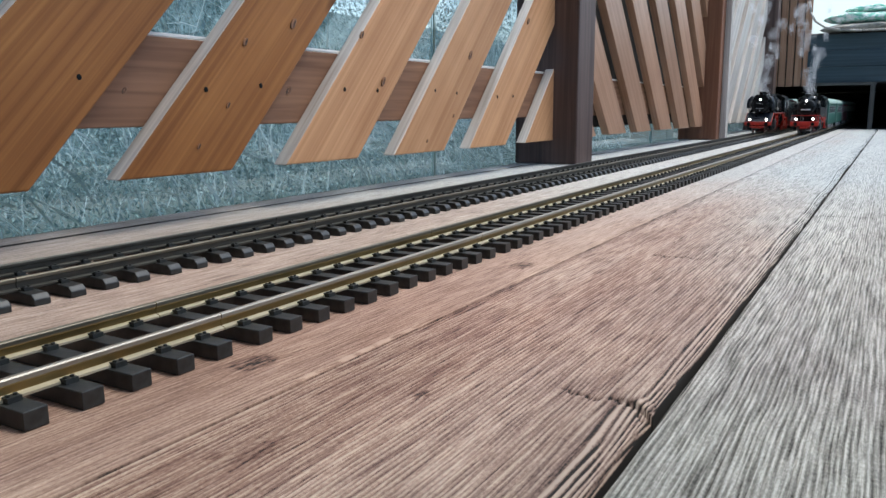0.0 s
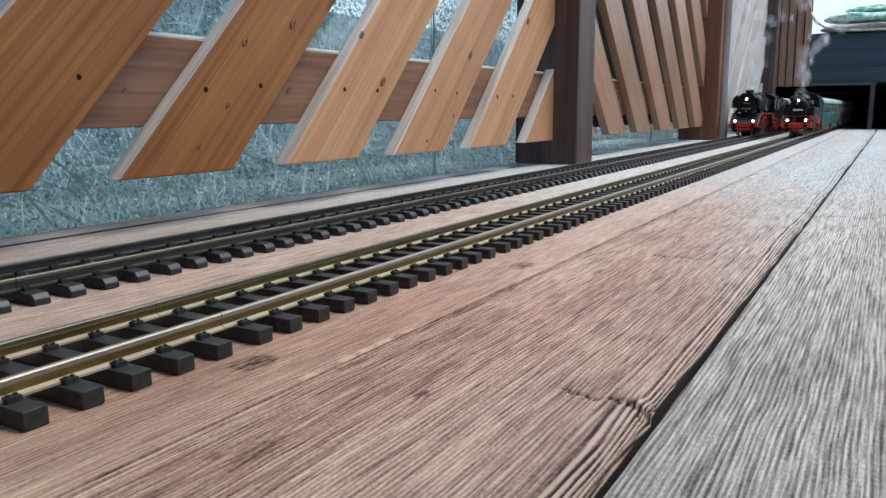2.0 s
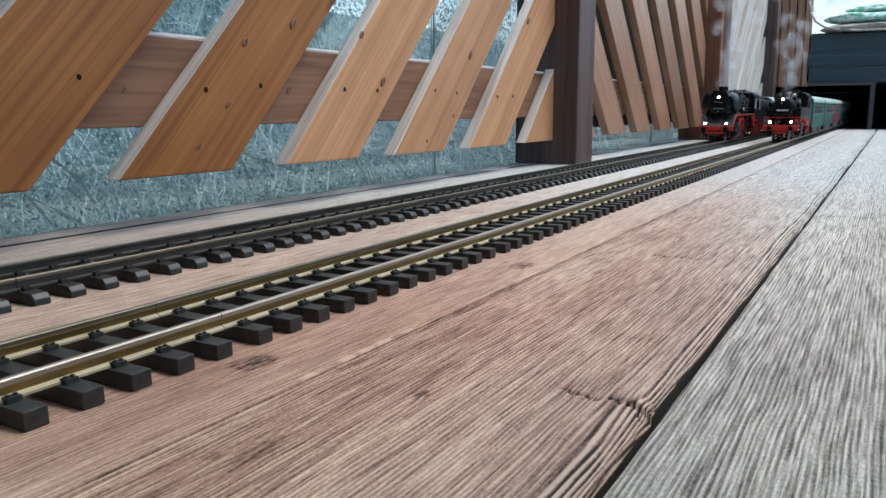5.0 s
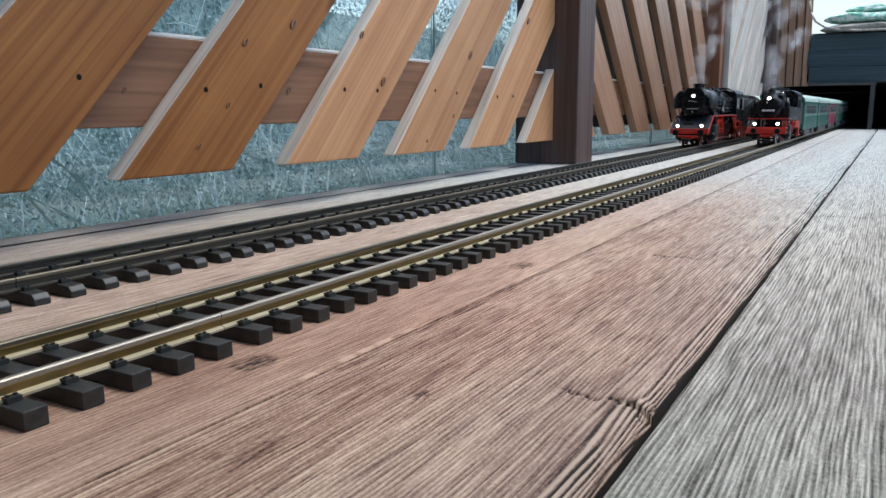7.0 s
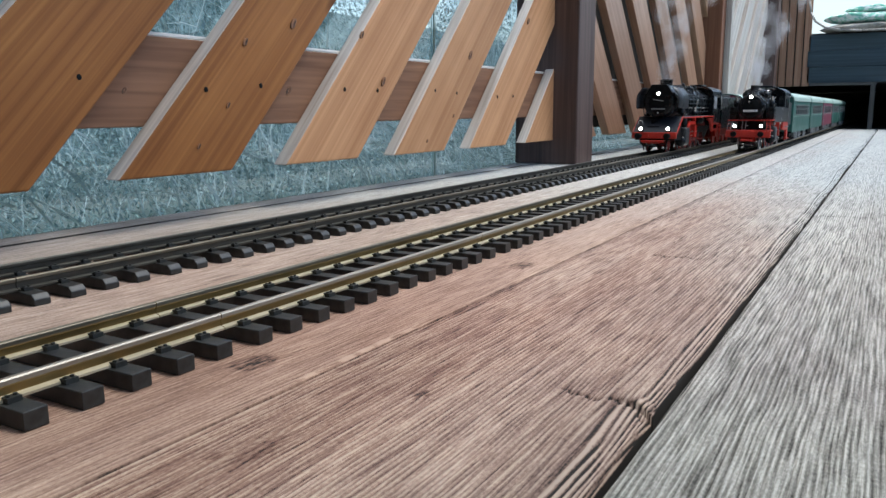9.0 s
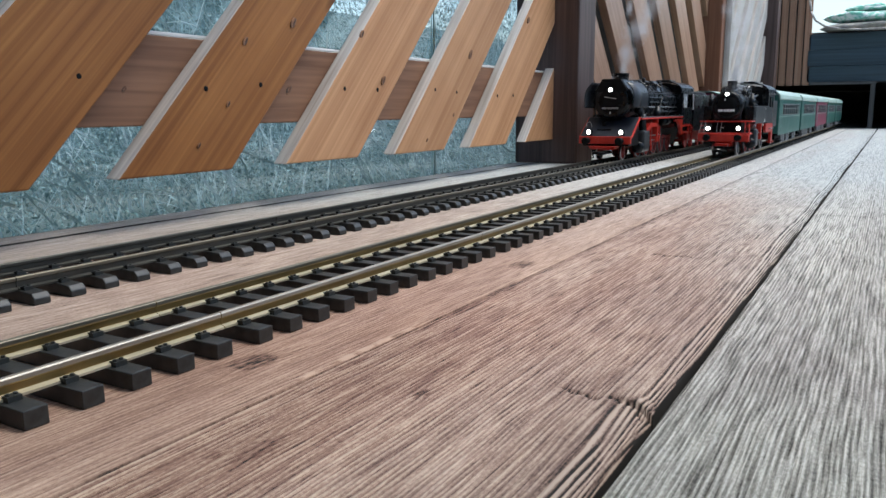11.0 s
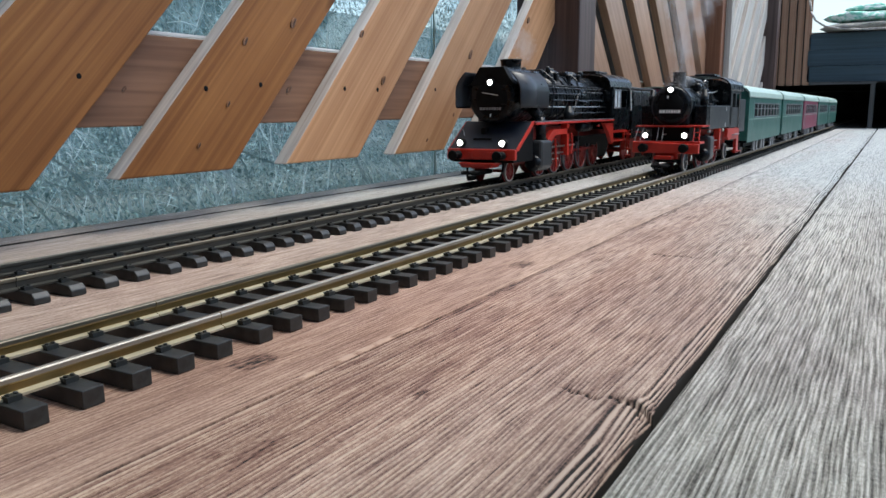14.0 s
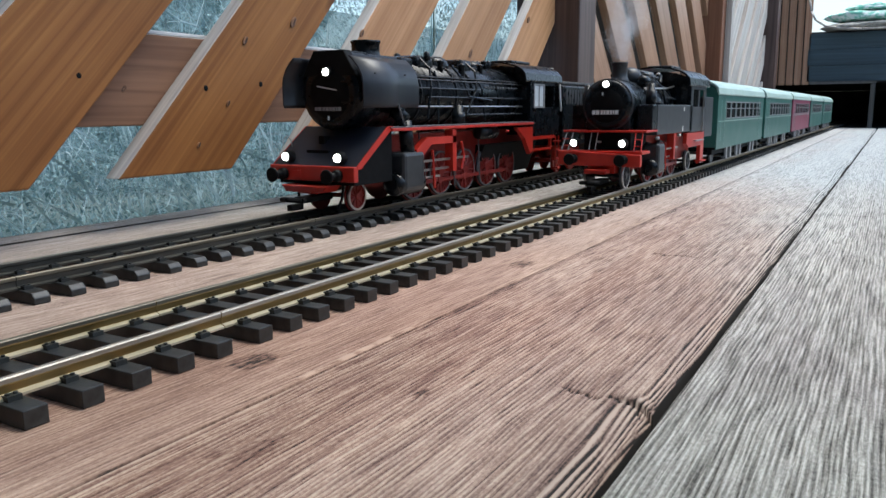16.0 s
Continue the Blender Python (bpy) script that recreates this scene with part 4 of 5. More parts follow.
    ch = part("chimney", lathe(B(), [(0.166, 0.0195), (0.170, 0.0158), (0.174, 0.0148), (0.1835, 0.0148), (0.1838, 0.0158), (0.1862, 0.0158), (0.1862, 0.0125), (0.176, 0.0120)], (0, 0.1148, 0), "Z", 32), M_BLACK, lo)
    # domes, boxes and fittings on the boiler
    part("dome", box(B(), -0.020, 0.020, 0.185, 0.222, 0.158, 0.1755, bevel=0.006), M_BLACK, lo, "black sand box")
    part("dome", lathe(B(), [(0.160, 0.018), (0.168, 0.0175), (0.174, 0.0145), (0.1775, 0.008), (0.178, 0.001)], (0, 0.255, 0), "Z", 28), M_BLACK, lo)
    part("dome", box(B(), -0.020, 0.020, 0.287, 0.318, 0.158, 0.1760, bevel=0.006), M_BLACK, lo)
    part("mixer_box", box(B(), -0.019, 0.019, 0.154, 0.178, 0.156, 0.1715, bevel=0.003), M_BLACK, lo)
    part("dome", lathe(B(), [(0.160, 0.014), (0.172, 0.013), (0.176, 0.008), (0.177, 0.001)], (0, 0.350, 0), "Z", 24), M_BLACK, lo)
    for s in (-1, 1):
        for y in (0.372, 0.384):
            part("safety_valve", lathe(B(), [(0.164, 0.004), (0.176, 0.0035), (0.179, 0.002)], (s * 0.008, y, 0), "Z", 12), M_BLACK, lo)
        part("handrail", wire(B(), [(s * 0.0395, 0.145, 0.1475), (s * 0.0395, 0.425, 0.1475)], 0.0007, 6), M_DGREY, lo)
        part("pipe", wire(B(), [(s * 0.0385, 0.150, 0.1185), (s * 0.0400, 0.24, 0.1185), (s * 0.0400, 0.425, 0.1185)], 0.0012, 8), M_STEEL, lo)
        part("pipe", wire(B(), [(s * 0.030, 0.205, 0.158), (s * 0.0385, 0.200, 0.140), (s * 0.0400, 0.196, 0.100)], 0.0011, 8), M_BLACK, lo)
        part("pipe", wire(B(), [(s * 0.030, 0.302, 0.158), (s * 0.0385, 0.306, 0.140), (s * 0.0400, 0.312, 0.100)], 0.0011, 8), M_BLACK, lo)
        part("pipe", wire(B(), [(s * 0.024, 0.255, 0.166), (s * 0.036, 0.262, 0.150), (s * 0.0400, 0.270, 0.130), (s * 0.0400, 0.33, 0.126)], 0.0015, 8), M_BLACK, lo)
        part("pump", lathe(B(), [(0.100, 0.008), (0.112, 0.008), (0.112, 0.006), (0.120, 0.006)], (s * 0.044, 0.235, 0), "Z", 16), M_BLACK, lo)
        part("air_tank", lathe(B(), [(0.290, 0.004), (0.292, 0.0085), (0.335, 0.0085), (0.337, 0.004)], (s * 0.041, 0, 0.087), "Y", 18), M_BLACK, lo)
        # smoke deflector and its stays
        prof = [(0.0490, 0.1180), (0.0500, 0.1215), (0.0500, 0.1400), (0.0490, 0.1470), (0.0455, 0.1545), (0.0400, 0.1615), (0.0345, 0.1665)]
        plate = prism(B(), [(s * q, z) for q, z in prof] + [(s * (q - 0.0012), z - 0.0006) for q, z in reversed(prof)], 0.040, 0.139)
        for f in plate.faces:
            f.smooth = abs(f.normal.y) < 0.5
        part("smoke_deflector", plate, M_DEFLECT, lo, "black bent smoke deflector plate")
        for y in (0.062, 0.115):
            part("deflector_stay", wire(B(), [(s * 0.030, y, 0.150), (s * 0.0490, y, 0.150)], 0.0008, 6), M_BLACK, lo)
        part("deflector_stay", wire(B(), [(s * 0.0495, 0.100, 0.1205), (s * 0.0495, 0.112, 0.0985)], 0.0012, 6), M_DGREY, lo)
        # steam pipe and cylinder
        part("steam_pipe", wire(B(), [(s * 0.030, 0.118, 0.118), (s * 0.044, 0.120, 0.104), (s * 0.046, 0.122, 0.070)], 0.0075, 14), M_BLACK, lo)
        cyl = part("cylinder", lathe(B(), [(0.094, 0.006), (0.096, 0.0115), (0.100, 0.0122), (0.140, 0.0122), (0.144, 0.0115), (0.146, 0.006)], (s * 0.0435, 0, 0.0395), "Y", 26), M_BLACK, lo)
        part("valve_chest", box(B(), min(s * 0.030, s * 0.0560), max(s * 0.030, s * 0.0560), 0.101, 0.141, 0.032, 0.0720, bevel=0.004), M_GUNMETAL, lo, "slate black cylinder casing")
        part("slide_bar", box(B(), s * 0.047 - 0.001, s * 0.047 + 0.001, 0.145, 0.215, 0.0490, 0.0515), M_STEEL, lo)
        part("piston_rod", wire(B(), [(s * 0.047, 0.145, 0.042), (s * 0.047, 0.185, 0.042)], 0.0013, 8), M_STEEL, lo)
        # red motion bracket, reversing rod and brackets
        part("gear_bracket", prism(B(), [(0.205, 0.093), (0.214, 0.093), (0.214, 0.046), (0.206, 0.046)], s * 0.043, s * 0.0535, "X"), M_RED, lo)
        part("gear_carrier", prism(B(), [(0.128, 0.074), (0.150, 0.086), (0.214, 0.086), (0.214, 0.078), (0.158, 0.078), (0.140, 0.066), (0.128, 0.066)], s * 0.0465, s * 0.0535, "X"), M_RED, lo, "red valve gear carrier")
        part("radius_rod", box(B(), s * 0.0490 - 0.001, s * 0.0490 + 0.001, 0.140, 0.250, 0.0590, 0.0615), M_STEEL, lo)
        part("combination_lever", wire(B(), [(s * 0.0500, 0.166, 0.072), (s * 0.0500, 0.170, 0.030)], 0.0017, 6), M_RED, lo)
        part("expansion_link", wire(B(), [(s * 0.0500, 0.232, 0.078), (s * 0.0500, 0.238, 0.062), (s * 0.0500, 0.232, 0.047)], 0.0017, 6), M_RED, lo)
        part("side_frame", prism(B(), [(0.380, 0.091), (0.432, 0.091), (0.432, 0.058), (0.424, 0.054), (0.405, 0.076)], s * 0.0475, s * 0.0535, "X"), M_RED, lo)
        for y in (0.16, 0.235, 0.30):
            part("sand_pipe", wire(B(), [(s * 0.036, y, 0.094), (s * 0.036, y + 0.006, 0.024)], 0.0009, 6), M_DGREY, lo)
        part("reflector", lathe(B(), [(0.086, 0.0025), (0.089, 0.0028)], (s * 0.055, 0.345, 0), "Z", 10), M_RED, lo)
    for s in (-1, 1):
        part("walkway", box(B(), s * 0.0345 - 0.004, s * 0.0345 + 0.004, 0.150, 0.420, 0.1505, 0.1515), M_DGREY, lo)
        for k in range(12):
            part("wash_plug", lathe(B(), [(0.0, 0.0016), (0.0016, 0.0012)], (s * 0.0368, 0.318 + 0.0085 * k, 0.1425), "X", 8) if s > 0 else lathe(B(), [(-0.0016, 0.0012), (0.0, 0.0016)], (s * 0.0368, 0.318 + 0.0085 * k, 0.1425), "X", 8), M_GREY, lo)
        part("valve", lathe(B(), [(0.170, 0.004), (0.1785, 0.0035), (0.180, 0.001)], (s * 0.020, 0.205, 0), "Z", 12), M_BLACK, lo)
        part("feed_pipe", wire(B(), [(s * 0.018, 0.300, 0.172), (s * 0.034, 0.296, 0.160), (s * 0.0405, 0.288, 0.140), (s * 0.0405, 0.262, 0.110)], 0.0014, 8), M_BLACK, lo)
        part("feed_pipe", wire(B(), [(s * 0.018, 0.192, 0.172), (s * 0.034, 0.188, 0.160), (s * 0.0405, 0.180, 0.140), (s * 0.0405, 0.172, 0.105)], 0.0014, 8), M_BLACK, lo)
    for x, y, z, r, h in ((0.022, 0.232, 0.158, 0.0035, 0.014), (0.026, 0.276, 0.154, 0.0040, 0.016), (0.022, 0.332, 0.158, 0.0035, 0.014), (0.012, 0.362, 0.165, 0.0030, 0.013), (-0.012, 0.140, 0.168, 0.0030, 0.010)):
        part("fitting", lathe(B(), [(z, r), (z + h * 0.7, r), (z + h * 0.75, r * 1.3), (z + h * 0.9, r * 1.3), (z + h, r * 0.4)], (x, y, 0), "Z", 12), M_BLACK, lo)
    for z, y0, y1 in ((0.1290, 0.175, 0.425), (0.1385, 0.150, 0.300), (0.1090, 0.235, 0.425)):
        part("pipe", wire(B(), [(0.0390, y0, z), (0.0398, y0 + 0.02, z), (0.0398, y1, z)], 0.0009, 6), M_GUNMETAL, lo)
    # cab
    cab = part("cab", prism(B(), cab_outline(0.0525, 0.080, 0.153, 0.1745), 0.424, 0.4265), M_BLACK, lo)
    for s in (-1, 1):
        x0, x1 = s * 0.0525, s * 0.0510
        a, b = min(x0, x1), max(x0, x1)
        bm = B()
        box(bm, a, b, 0.4267, 0.530, 0.078, 0.118)
        box(bm, a, b, 0.4267, 0.436, 0.1181, 0.154)
        box(bm, a, b, 0.470, 0.476, 0.1181, 0.154)
        box(bm, a, b, 0.508, 0.512, 0.1181, 0.154)
        box(bm, a, b, 0.4361, 0.512, 0.1475, 0.154)
        part("cab_side", bm, M_BLACK, cab)
        bm = B()
        for p, q, z0, z1 in ((0.4345, 0.4375, 0.1165, 0.1495), (0.4692, 0.4722, 0.1165, 0.1495), (0.4376, 0.4691, 0.1165, 0.1184), (0.4376, 0.4691, 0.1472, 0.1495), (0.4525, 0.4540, 0.1185, 0.1471)):
            box(bm, s * 0.0530 - 0.0005, s * 0.0530 + 0.0005, p, q, z0, z1)
        part("cab_window_frame", bm, M_GREY, cab, "pale grey cab window frame")
        part("cab_window", box(B(), s * 0.0522 - 0.0003, s * 0.0522 + 0.0003, 0.4376, 0.4690, 0.1185, 0.1470), M_PANE, cab, "cab window with painted bright reflection")
        part("grab_rail", wire(B(), [(s * 0.0545, 0.532, 0.112), (s * 0.0545, 0.526, 0.150)], 0.0016, 6), M_WHITE, cab)
        part("cab_front_window", box(B(), s * 0.044 - 0.004, s * 0.044 + 0.004, 0.4225, 0.4238, 0.128, 0.147), M_WINDOW, cab)
        part("cab_valance", box(B(), min(s * 0.0500, s * 0.0535), max(s * 0.0500, s * 0.0535), 0.432, 0.512, 0.073, 0.0775), M_RED, cab)
        part("cab_valance", box(B(), min(s * 0.0500, s * 0.0535), max(s * 0.0500, s * 0.0535), 0.432, 0.500, 0.0575, 0.0605), M_RED, cab)
        part("cab_valance", box(B(), min(s * 0.0500, s * 0.0535), max(s * 0.0500, s * 0.0535), 0.496, 0.500, 0.0606, 0.0729), M_RED, cab)
        ladder(cab, s * 0.0540, 0.520, 0.024, 0.076)
    part("cab_roof", prism(B(), roof_outline(0.0530, 0.1535, 0.1790), 0.405, 0.535), M_BLACK, cab)
    part("roof_vent", box(B(), -0.016, 0.016, 0.440, 0.505, 0.1785, 0.1825, bevel=0.0015), M_BLACK, cab)
    part("ash_pan", prism(B(), [(-0.016, 0.028), (0.016, 0.028), (0.030, 0.070), (-0.030, 0.070)], 0.33, 0.50), M_MATTBLACK, lo)
    drivers = [wheelset(lo, 0.060, 0.0145, spokes=9)]
    dy = [0.1665 + 0.0600 * i for i in range(5)]
    big = [wheelset(lo, y, 0.0258, spokes=13, crank=0.012, rim=M_DGREY) for y in dy]
    rod = [rods(lo, dy, 0.0158 + 0.0258, s * 0.0285, 0.012) for s in (-1, 1)]
    return lo, drivers + big, rod, (0.0158 + 0.0258, 0.012)


def tender():
    te = empty("coal_tender", pose(FAR_X, 1, 0))
    tagged(te, "black coal tender with red underframe", "model train", "model trains on the tracks")
    part("tank", prism(B(), [(-0.0525, 0.060), (0.0525, 0.060), (0.0525, 0.148), (0.048, 0.150), (-0.048, 0.150), (-0.0525, 0.148)], 0.0, 0.315, bevel=0.001), M_BLACK, te)
    part("coal", box(B(), -0.040, 0.040, 0.02, 0.20, 0.1502, 0.157, bevel=0.003), material("coal", (0.01, 0.01, 0.01), (0.03, 0.03, 0.03), 0.7, scale=(200, 200, 200), bump=0.002), te, "black coal")
    for s in (-1, 1):
        for k in range(7):
            part("tank_rib", box(B(), s * 0.0527 - 0.0008, s * 0.0527 + 0.0008, 0.012 + 0.012 * k, 0.017 + 0.012 * k, 0.122, 0.144), M_DGREY, te)
        part("underframe", box(B(), min(s * 0.026, s * 0.034), max(s * 0.026, s * 0.034), 0.02, 0.30, 0.036, 0.058, bevel=0.002), M_RED, te)
    for y in (0.05, 0.112, 0.200, 0.262):
        part("wheel_pair", lathe(B(), [(-0.025, 0.018), (-0.0205, 0.018), (-0.0205, 0.003), (0.0205, 0.003), (0.0205, 0.018), (0.025, 0.018)], (0, y, 0.0338), "X", 26), M_RED, te)
    return te


def tank_engine():
    lo = empty("steam_locomotive", pose(0, 1, 0))
    tagged(lo, "black model tank engine with slate side tanks and red frame", "model train", "model trains on the tracks")
    ZB, R = 0.1195, 0.0308
    part("frame", prism(B(), [(0.026, 0.060), (0.03, 0.036), (0.42, 0.036), (0.43, 0.060), (0.43, 0.080), (0.06, 0.080), (0.05, 0.064)], -0.017, 0.017, "X"), M_RED, lo, "red main frame")
    part("buffer_beam", prism(B(), [(-0.052, 0.0455), (0.052, 0.0455), (0.052, 0.0600), (-0.052, 0.0635)], 0.0175, 0.0255, bevel=0.001), M_RED, lo, "red buffer beam")
    part("beam_deck", box(B(), -0.052, 0.052, 0.0256, 0.060, 0.0600, 0.0635, bevel=0.0006), M_RED, lo)
    buffers(lo, 0.054, 0.0315)
    coupler(lo, 0.026)
    part("coupling_pocket", box(B(), -0.016, 0.012, 0.012, 0.030, 0.0360, 0.0415, bevel=0.001), M_RED, lo)
    headlamp(lo, -0.0305, 0.0125, 0.0735)
    headlamp(lo, 0.0305, 0.0125, 0.0735)
    headlamp(lo, 0.0, 0.0385, 0.1445, 0.0042)
    # raised front platform on light stanchions
    part("platform", box(B(), -0.053, 0.053, 0.036, 0.090, 0.0860, 0.0885, bevel=0.0005), M_RED, lo, "red front platform edge")
    for s in (-1, 1):
        for x in (0.0505, 0.0420):
            part("stanchion", wire(B(), [(s * x, 0.024, 0.0636), (s * (x - 0.002), 0.038, 0.0860)], 0.0009, 6), M_GREY if s < 0 else M_RED, lo)
        part("stanchion", wire(B(), [(s * 0.0040 - 0.012, 0.028, 0.0636), (s * 0.0040 - 0.012, 0.038, 0.0860)], 0.0006, 6), M_GREY, lo)
        for z in (0.0700, 0.0780):
            part("foot_rung", wire(B(), [(s * 0.0505, 0.028, z), (s * 0.0420, 0.028, z)], 0.0007, 6), M_RED, lo)
    part("saddle", box(B(), -0.030, 0.030, 0.050, 0.120, 0.060, 0.0858), M_MATTBLACK, lo)
    part("marker", box(B(), -0.008, -0.003, 0.0350, 0.0365, 0.0735, 0.0755), M_STEEL, lo)
    sm = part("smokebox", lathe(B(), [(0.044, 0.026), (0.046, R - 0.001), (0.049, R + 0.0004), (0.118, R + 0.0004), (0.118, R - 0.001)], (0, 0, ZB), seg=44), M_BLACK, lo)
    part("smokebox_door", lathe(B(), [(0.0415, 0.004), (0.0408, 0.009), (0.0425, 0.017), (0.0455, 0.0245), (0.048, 0.0262)], (0, 0, ZB - 0.001), seg=40), M_MATTBLACK, sm)
    part("smokebox_rim", lathe(B(), [(0.0475, R + 0.0004), (0.0475, R + 0.0014), (0.0505, R + 0.0014), (0.0505, R + 0.0004)], (0, 0, ZB), seg=44), M_GUNMETAL, sm)
    part("smokebox_base", box(B(), -0.028, 0.028, 0.049, 0.118, 0.0886, 0.108, bevel=0.002), M_BLACK, sm)
    bars(lo, 0.0, 0.0395, 0.1105, (0.0040, 0.0040, 0.0002, 0.0026, 0.0026, 0.0040, 0.0026, 0.0016, 0.0044), 0.0052)
    bars(lo, -0.004, 0.0395, 0.1330, (0.002,), 0.004)
    part("boiler", lathe(B(), [(0.117, R - 0.0010), (0.275, R - 0.0010)], (0, 0, ZB), seg=44), M_BLACK, lo)
    part("chimney", lathe(B(), [(0.147, 0.0145), (0.152, 0.0112), (0.156, 0.0098), (0.1712, 0.0098), (0.1715, 0.0106), (0.1735, 0.0106), (0.1735, 0.0082), (0.165, 0.0080)], (0, 0.092, 0), "Z", 30), M_GUNMETAL, lo)
    part("dome", lathe(B(), [(0.148, 0.0150), (0.160, 0.0145), (0.1655, 0.0115), (0.1685, 0.005), (0.1688, 0.001)], (0, 0.138, 0), "Z", 28), M_GUNMETAL, lo)
    part("dome", box(B(), -0.013, 0.013, 0.163, 0.190, 0.148, 0.1660, bevel=0.005), M_GUNMETAL, lo)
    part("dome", lathe(B(), [(0.148, 0.0135), (0.160, 0.0130), (0.1650, 0.0100), (0.1665, 0.001)], (0, 0.212, 0), "Z", 26), M_GUNMETAL, lo)
    part("bell", lathe(B(), [(0.152, 0.006), (0.160, 0.0055), (0.165, 0.002)], (0.012, 0.236, 0), "Z", 14), M_STEEL, lo)
    part("generator", lathe(B(), [(0.118, 0.004), (0.120, 0.0075), (0.134, 0.0075), (0.136, 0.004)], (0.022, 0, 0.1495), "Y", 16), M_BLACK, lo)
    for x, y, z, r, h in ((-0.014, 0.112, 0.148, 0.0035, 0.012), (0.015, 0.158, 0.146, 0.0045, 0.016), (0.021, 0.184, 0.142, 0.0040, 0.016), (0.020, 0.206, 0.143, 0.0030, 0.020), (0.010, 0.250, 0.150, 0.0035, 0.014)):
        part("fitting", lathe(B(), [(z, r), (z + h * 0.7, r), (z + h * 0.75, r * 1.3), (z + h * 0.9, r * 1.3), (z + h, r * 0.4)], (x, y, 0), "Z", 12), M_BLACK, lo)
    for a in (0.0, 0.012, 0.024):
        part("feed_pipe", wire(B(), [(0.010, 0.150 + a, 0.160), (0.022, 0.156 + a, 0.154), (0.029, 0.172 + a, 0.142), (0.0315, 0.200 + a, 0.130), (0.0315, 0.262, 0.128)], 0.0011, 6), M_GUNMETAL, lo)
    boiler_bands(lo, (0.125, 0.160, 0.195, 0.235), R - 0.0008, ZB)
    for s in (-1, 1):
        part("pipe", wire(B(), [(s * 0.020, 0.140, 0.155), (s * 0.033, 0.136, 0.140), (s * 0.0375, 0.132, 0.120)], 0.0013, 8), M_BLACK, lo)
        part("pipe", wire(B(), [(s * 0.018, 0.176, 0.158), (s * 0.032, 0.182, 0.143), (s * 0.0375, 0.186, 0.120)], 0.0013, 8), M_BLACK, lo)
        part("pipe", wire(B(), [(s * 0.0340, 0.100, 0.140), (s * 0.0340, 0.20, 0.142), (s * 0.0300, 0.255, 0.146)], 0.0012, 8), M_STEEL, lo)
        part("air_pump", lathe(B(), [(0.118, 0.0065), (0.138, 0.0065), (0.138, 0.0045), (0.146, 0.0045)], (s * 0.042, 0.092, 0), "Z", 16), M_BLACK, lo)
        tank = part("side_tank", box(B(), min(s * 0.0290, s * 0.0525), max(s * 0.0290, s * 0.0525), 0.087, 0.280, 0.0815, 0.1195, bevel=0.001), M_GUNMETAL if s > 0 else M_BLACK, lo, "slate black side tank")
        part("tank_front", box(B(), min(s * 0.0330, s * 0.0520), max(s * 0.0330, s * 0.0520), 0.064, 0.0868, 0.0890, 0.1195, bevel=0.001), M_BLACK, lo)
        part("filler", lathe(B(), [(0.1196, 0.006), (0.1225, 0.006), (0.123, 0.003)], (s * 0.043, 0.125, 0), "Z", 14), M_BLACK, tank)
        part("tank_plate", box(B(), s * 0.0527 - 0.0003, s * 0.0527 + 0.0003, 0.226, 0.230, 0.111, 0.1165), M_WHITE, tank)
        part("tank_plate", box(B(), s * 0.0527 - 0.0003, s * 0.0527 + 0.0003, 0.222, 0.226, 0.083, 0.090), M_WHITE, tank)
        part("cylinder", lathe(B(), [(0.088, 0.005), (0.090, 0.0108), (0.130, 0.0108), (0.132, 0.005)], (s * 0.043, 0, 0.0400), "Y", 24), M_BLACK, lo)
        part("cylinder_casing", box(B(), min(s * 0.030, s * 0.0545), max(s * 0.030, s * 0.0545), 0.094, 0.126, 0.034, 0.0700, bevel=0.004), M_GUNMETAL, lo, "slate black cylinder casing")
        part("slide_bar", box(B(), s * 0.046 - 0.001, s * 0.046 + 0.001, 0.130, 0.186, 0.0490, 0.0510), M_STEEL, lo)
        part("gear_bracket", prism(B(), [(0.180, 0.081), (0.189, 0.081), (0.189, 0.046), (0.181, 0.046)], s * 0.042, s * 0.0520, "X"), M_RED, lo)
        part("radius_rod", box(B(), s * 0.0480 - 0.001, s * 0.0480 + 0.001, 0.125, 0.215, 0.0600, 0.0622), M_STEEL, lo)
        part("combination_lever", wire(B(), [(s * 0.0490, 0.145, 0.070), (s * 0.0490, 0.149, 0.034)], 0.0016, 6), M_RED, lo)
        for y in (0.098, 0.215):
            part("marker_lamp", lathe(B(), [(y - 0.002, 0.0012), (y, 0.0026), (y + 0.003, 0.0026)], (s * 0.050, 0, 0.0775), "Y", 12), M_STEEL, lo)
        part("cab_step_frame", prism(B(), [(0.255, 0.0790), (0.372, 0.0790), (0.372, 0.030), (0.350, 0.030), (0.350, 0.058), (0.270, 0.058), (0.255, 0.064)], s * 0.0465, s * 0.0520, "X"), M_RED, lo, "red frame under the cab")
        part("step", box(B(), min(s * 0.0440, s * 0.0570), max(s * 0.0440, s * 0.0570), 0.300, 0.352, 0.0660, 0.0676), M_GREY, lo)
        part("step", box(B(), min(s * 0.0440, s * 0.0570), max(s * 0.0440, s * 0.0570), 0.346, 0.374, 0.0330, 0.0346), M_RED, lo)
    cab = part("cab", prism(B(), cab_outline(0.0525, 0.0800, 0.1480, 0.1680), 0.268, 0.2705), M_BLACK, lo)
    for s in (-1, 1):
        a, b = min(s * 0.0525, s * 0.0510), max(s * 0.0525, s * 0.0510)
        bm = B()
        box(bm, a, b, 0.2707, 0.372, 0.0800, 0.1170)
        box(bm, a, b, 0.2707, 0.284, 0.1171, 0.1490)
        box(bm, a, b, 0.318, 0.326, 0.1171, 0.1490)
        box(bm, a, b, 0.364, 0.372, 0.1171, 0.1490)
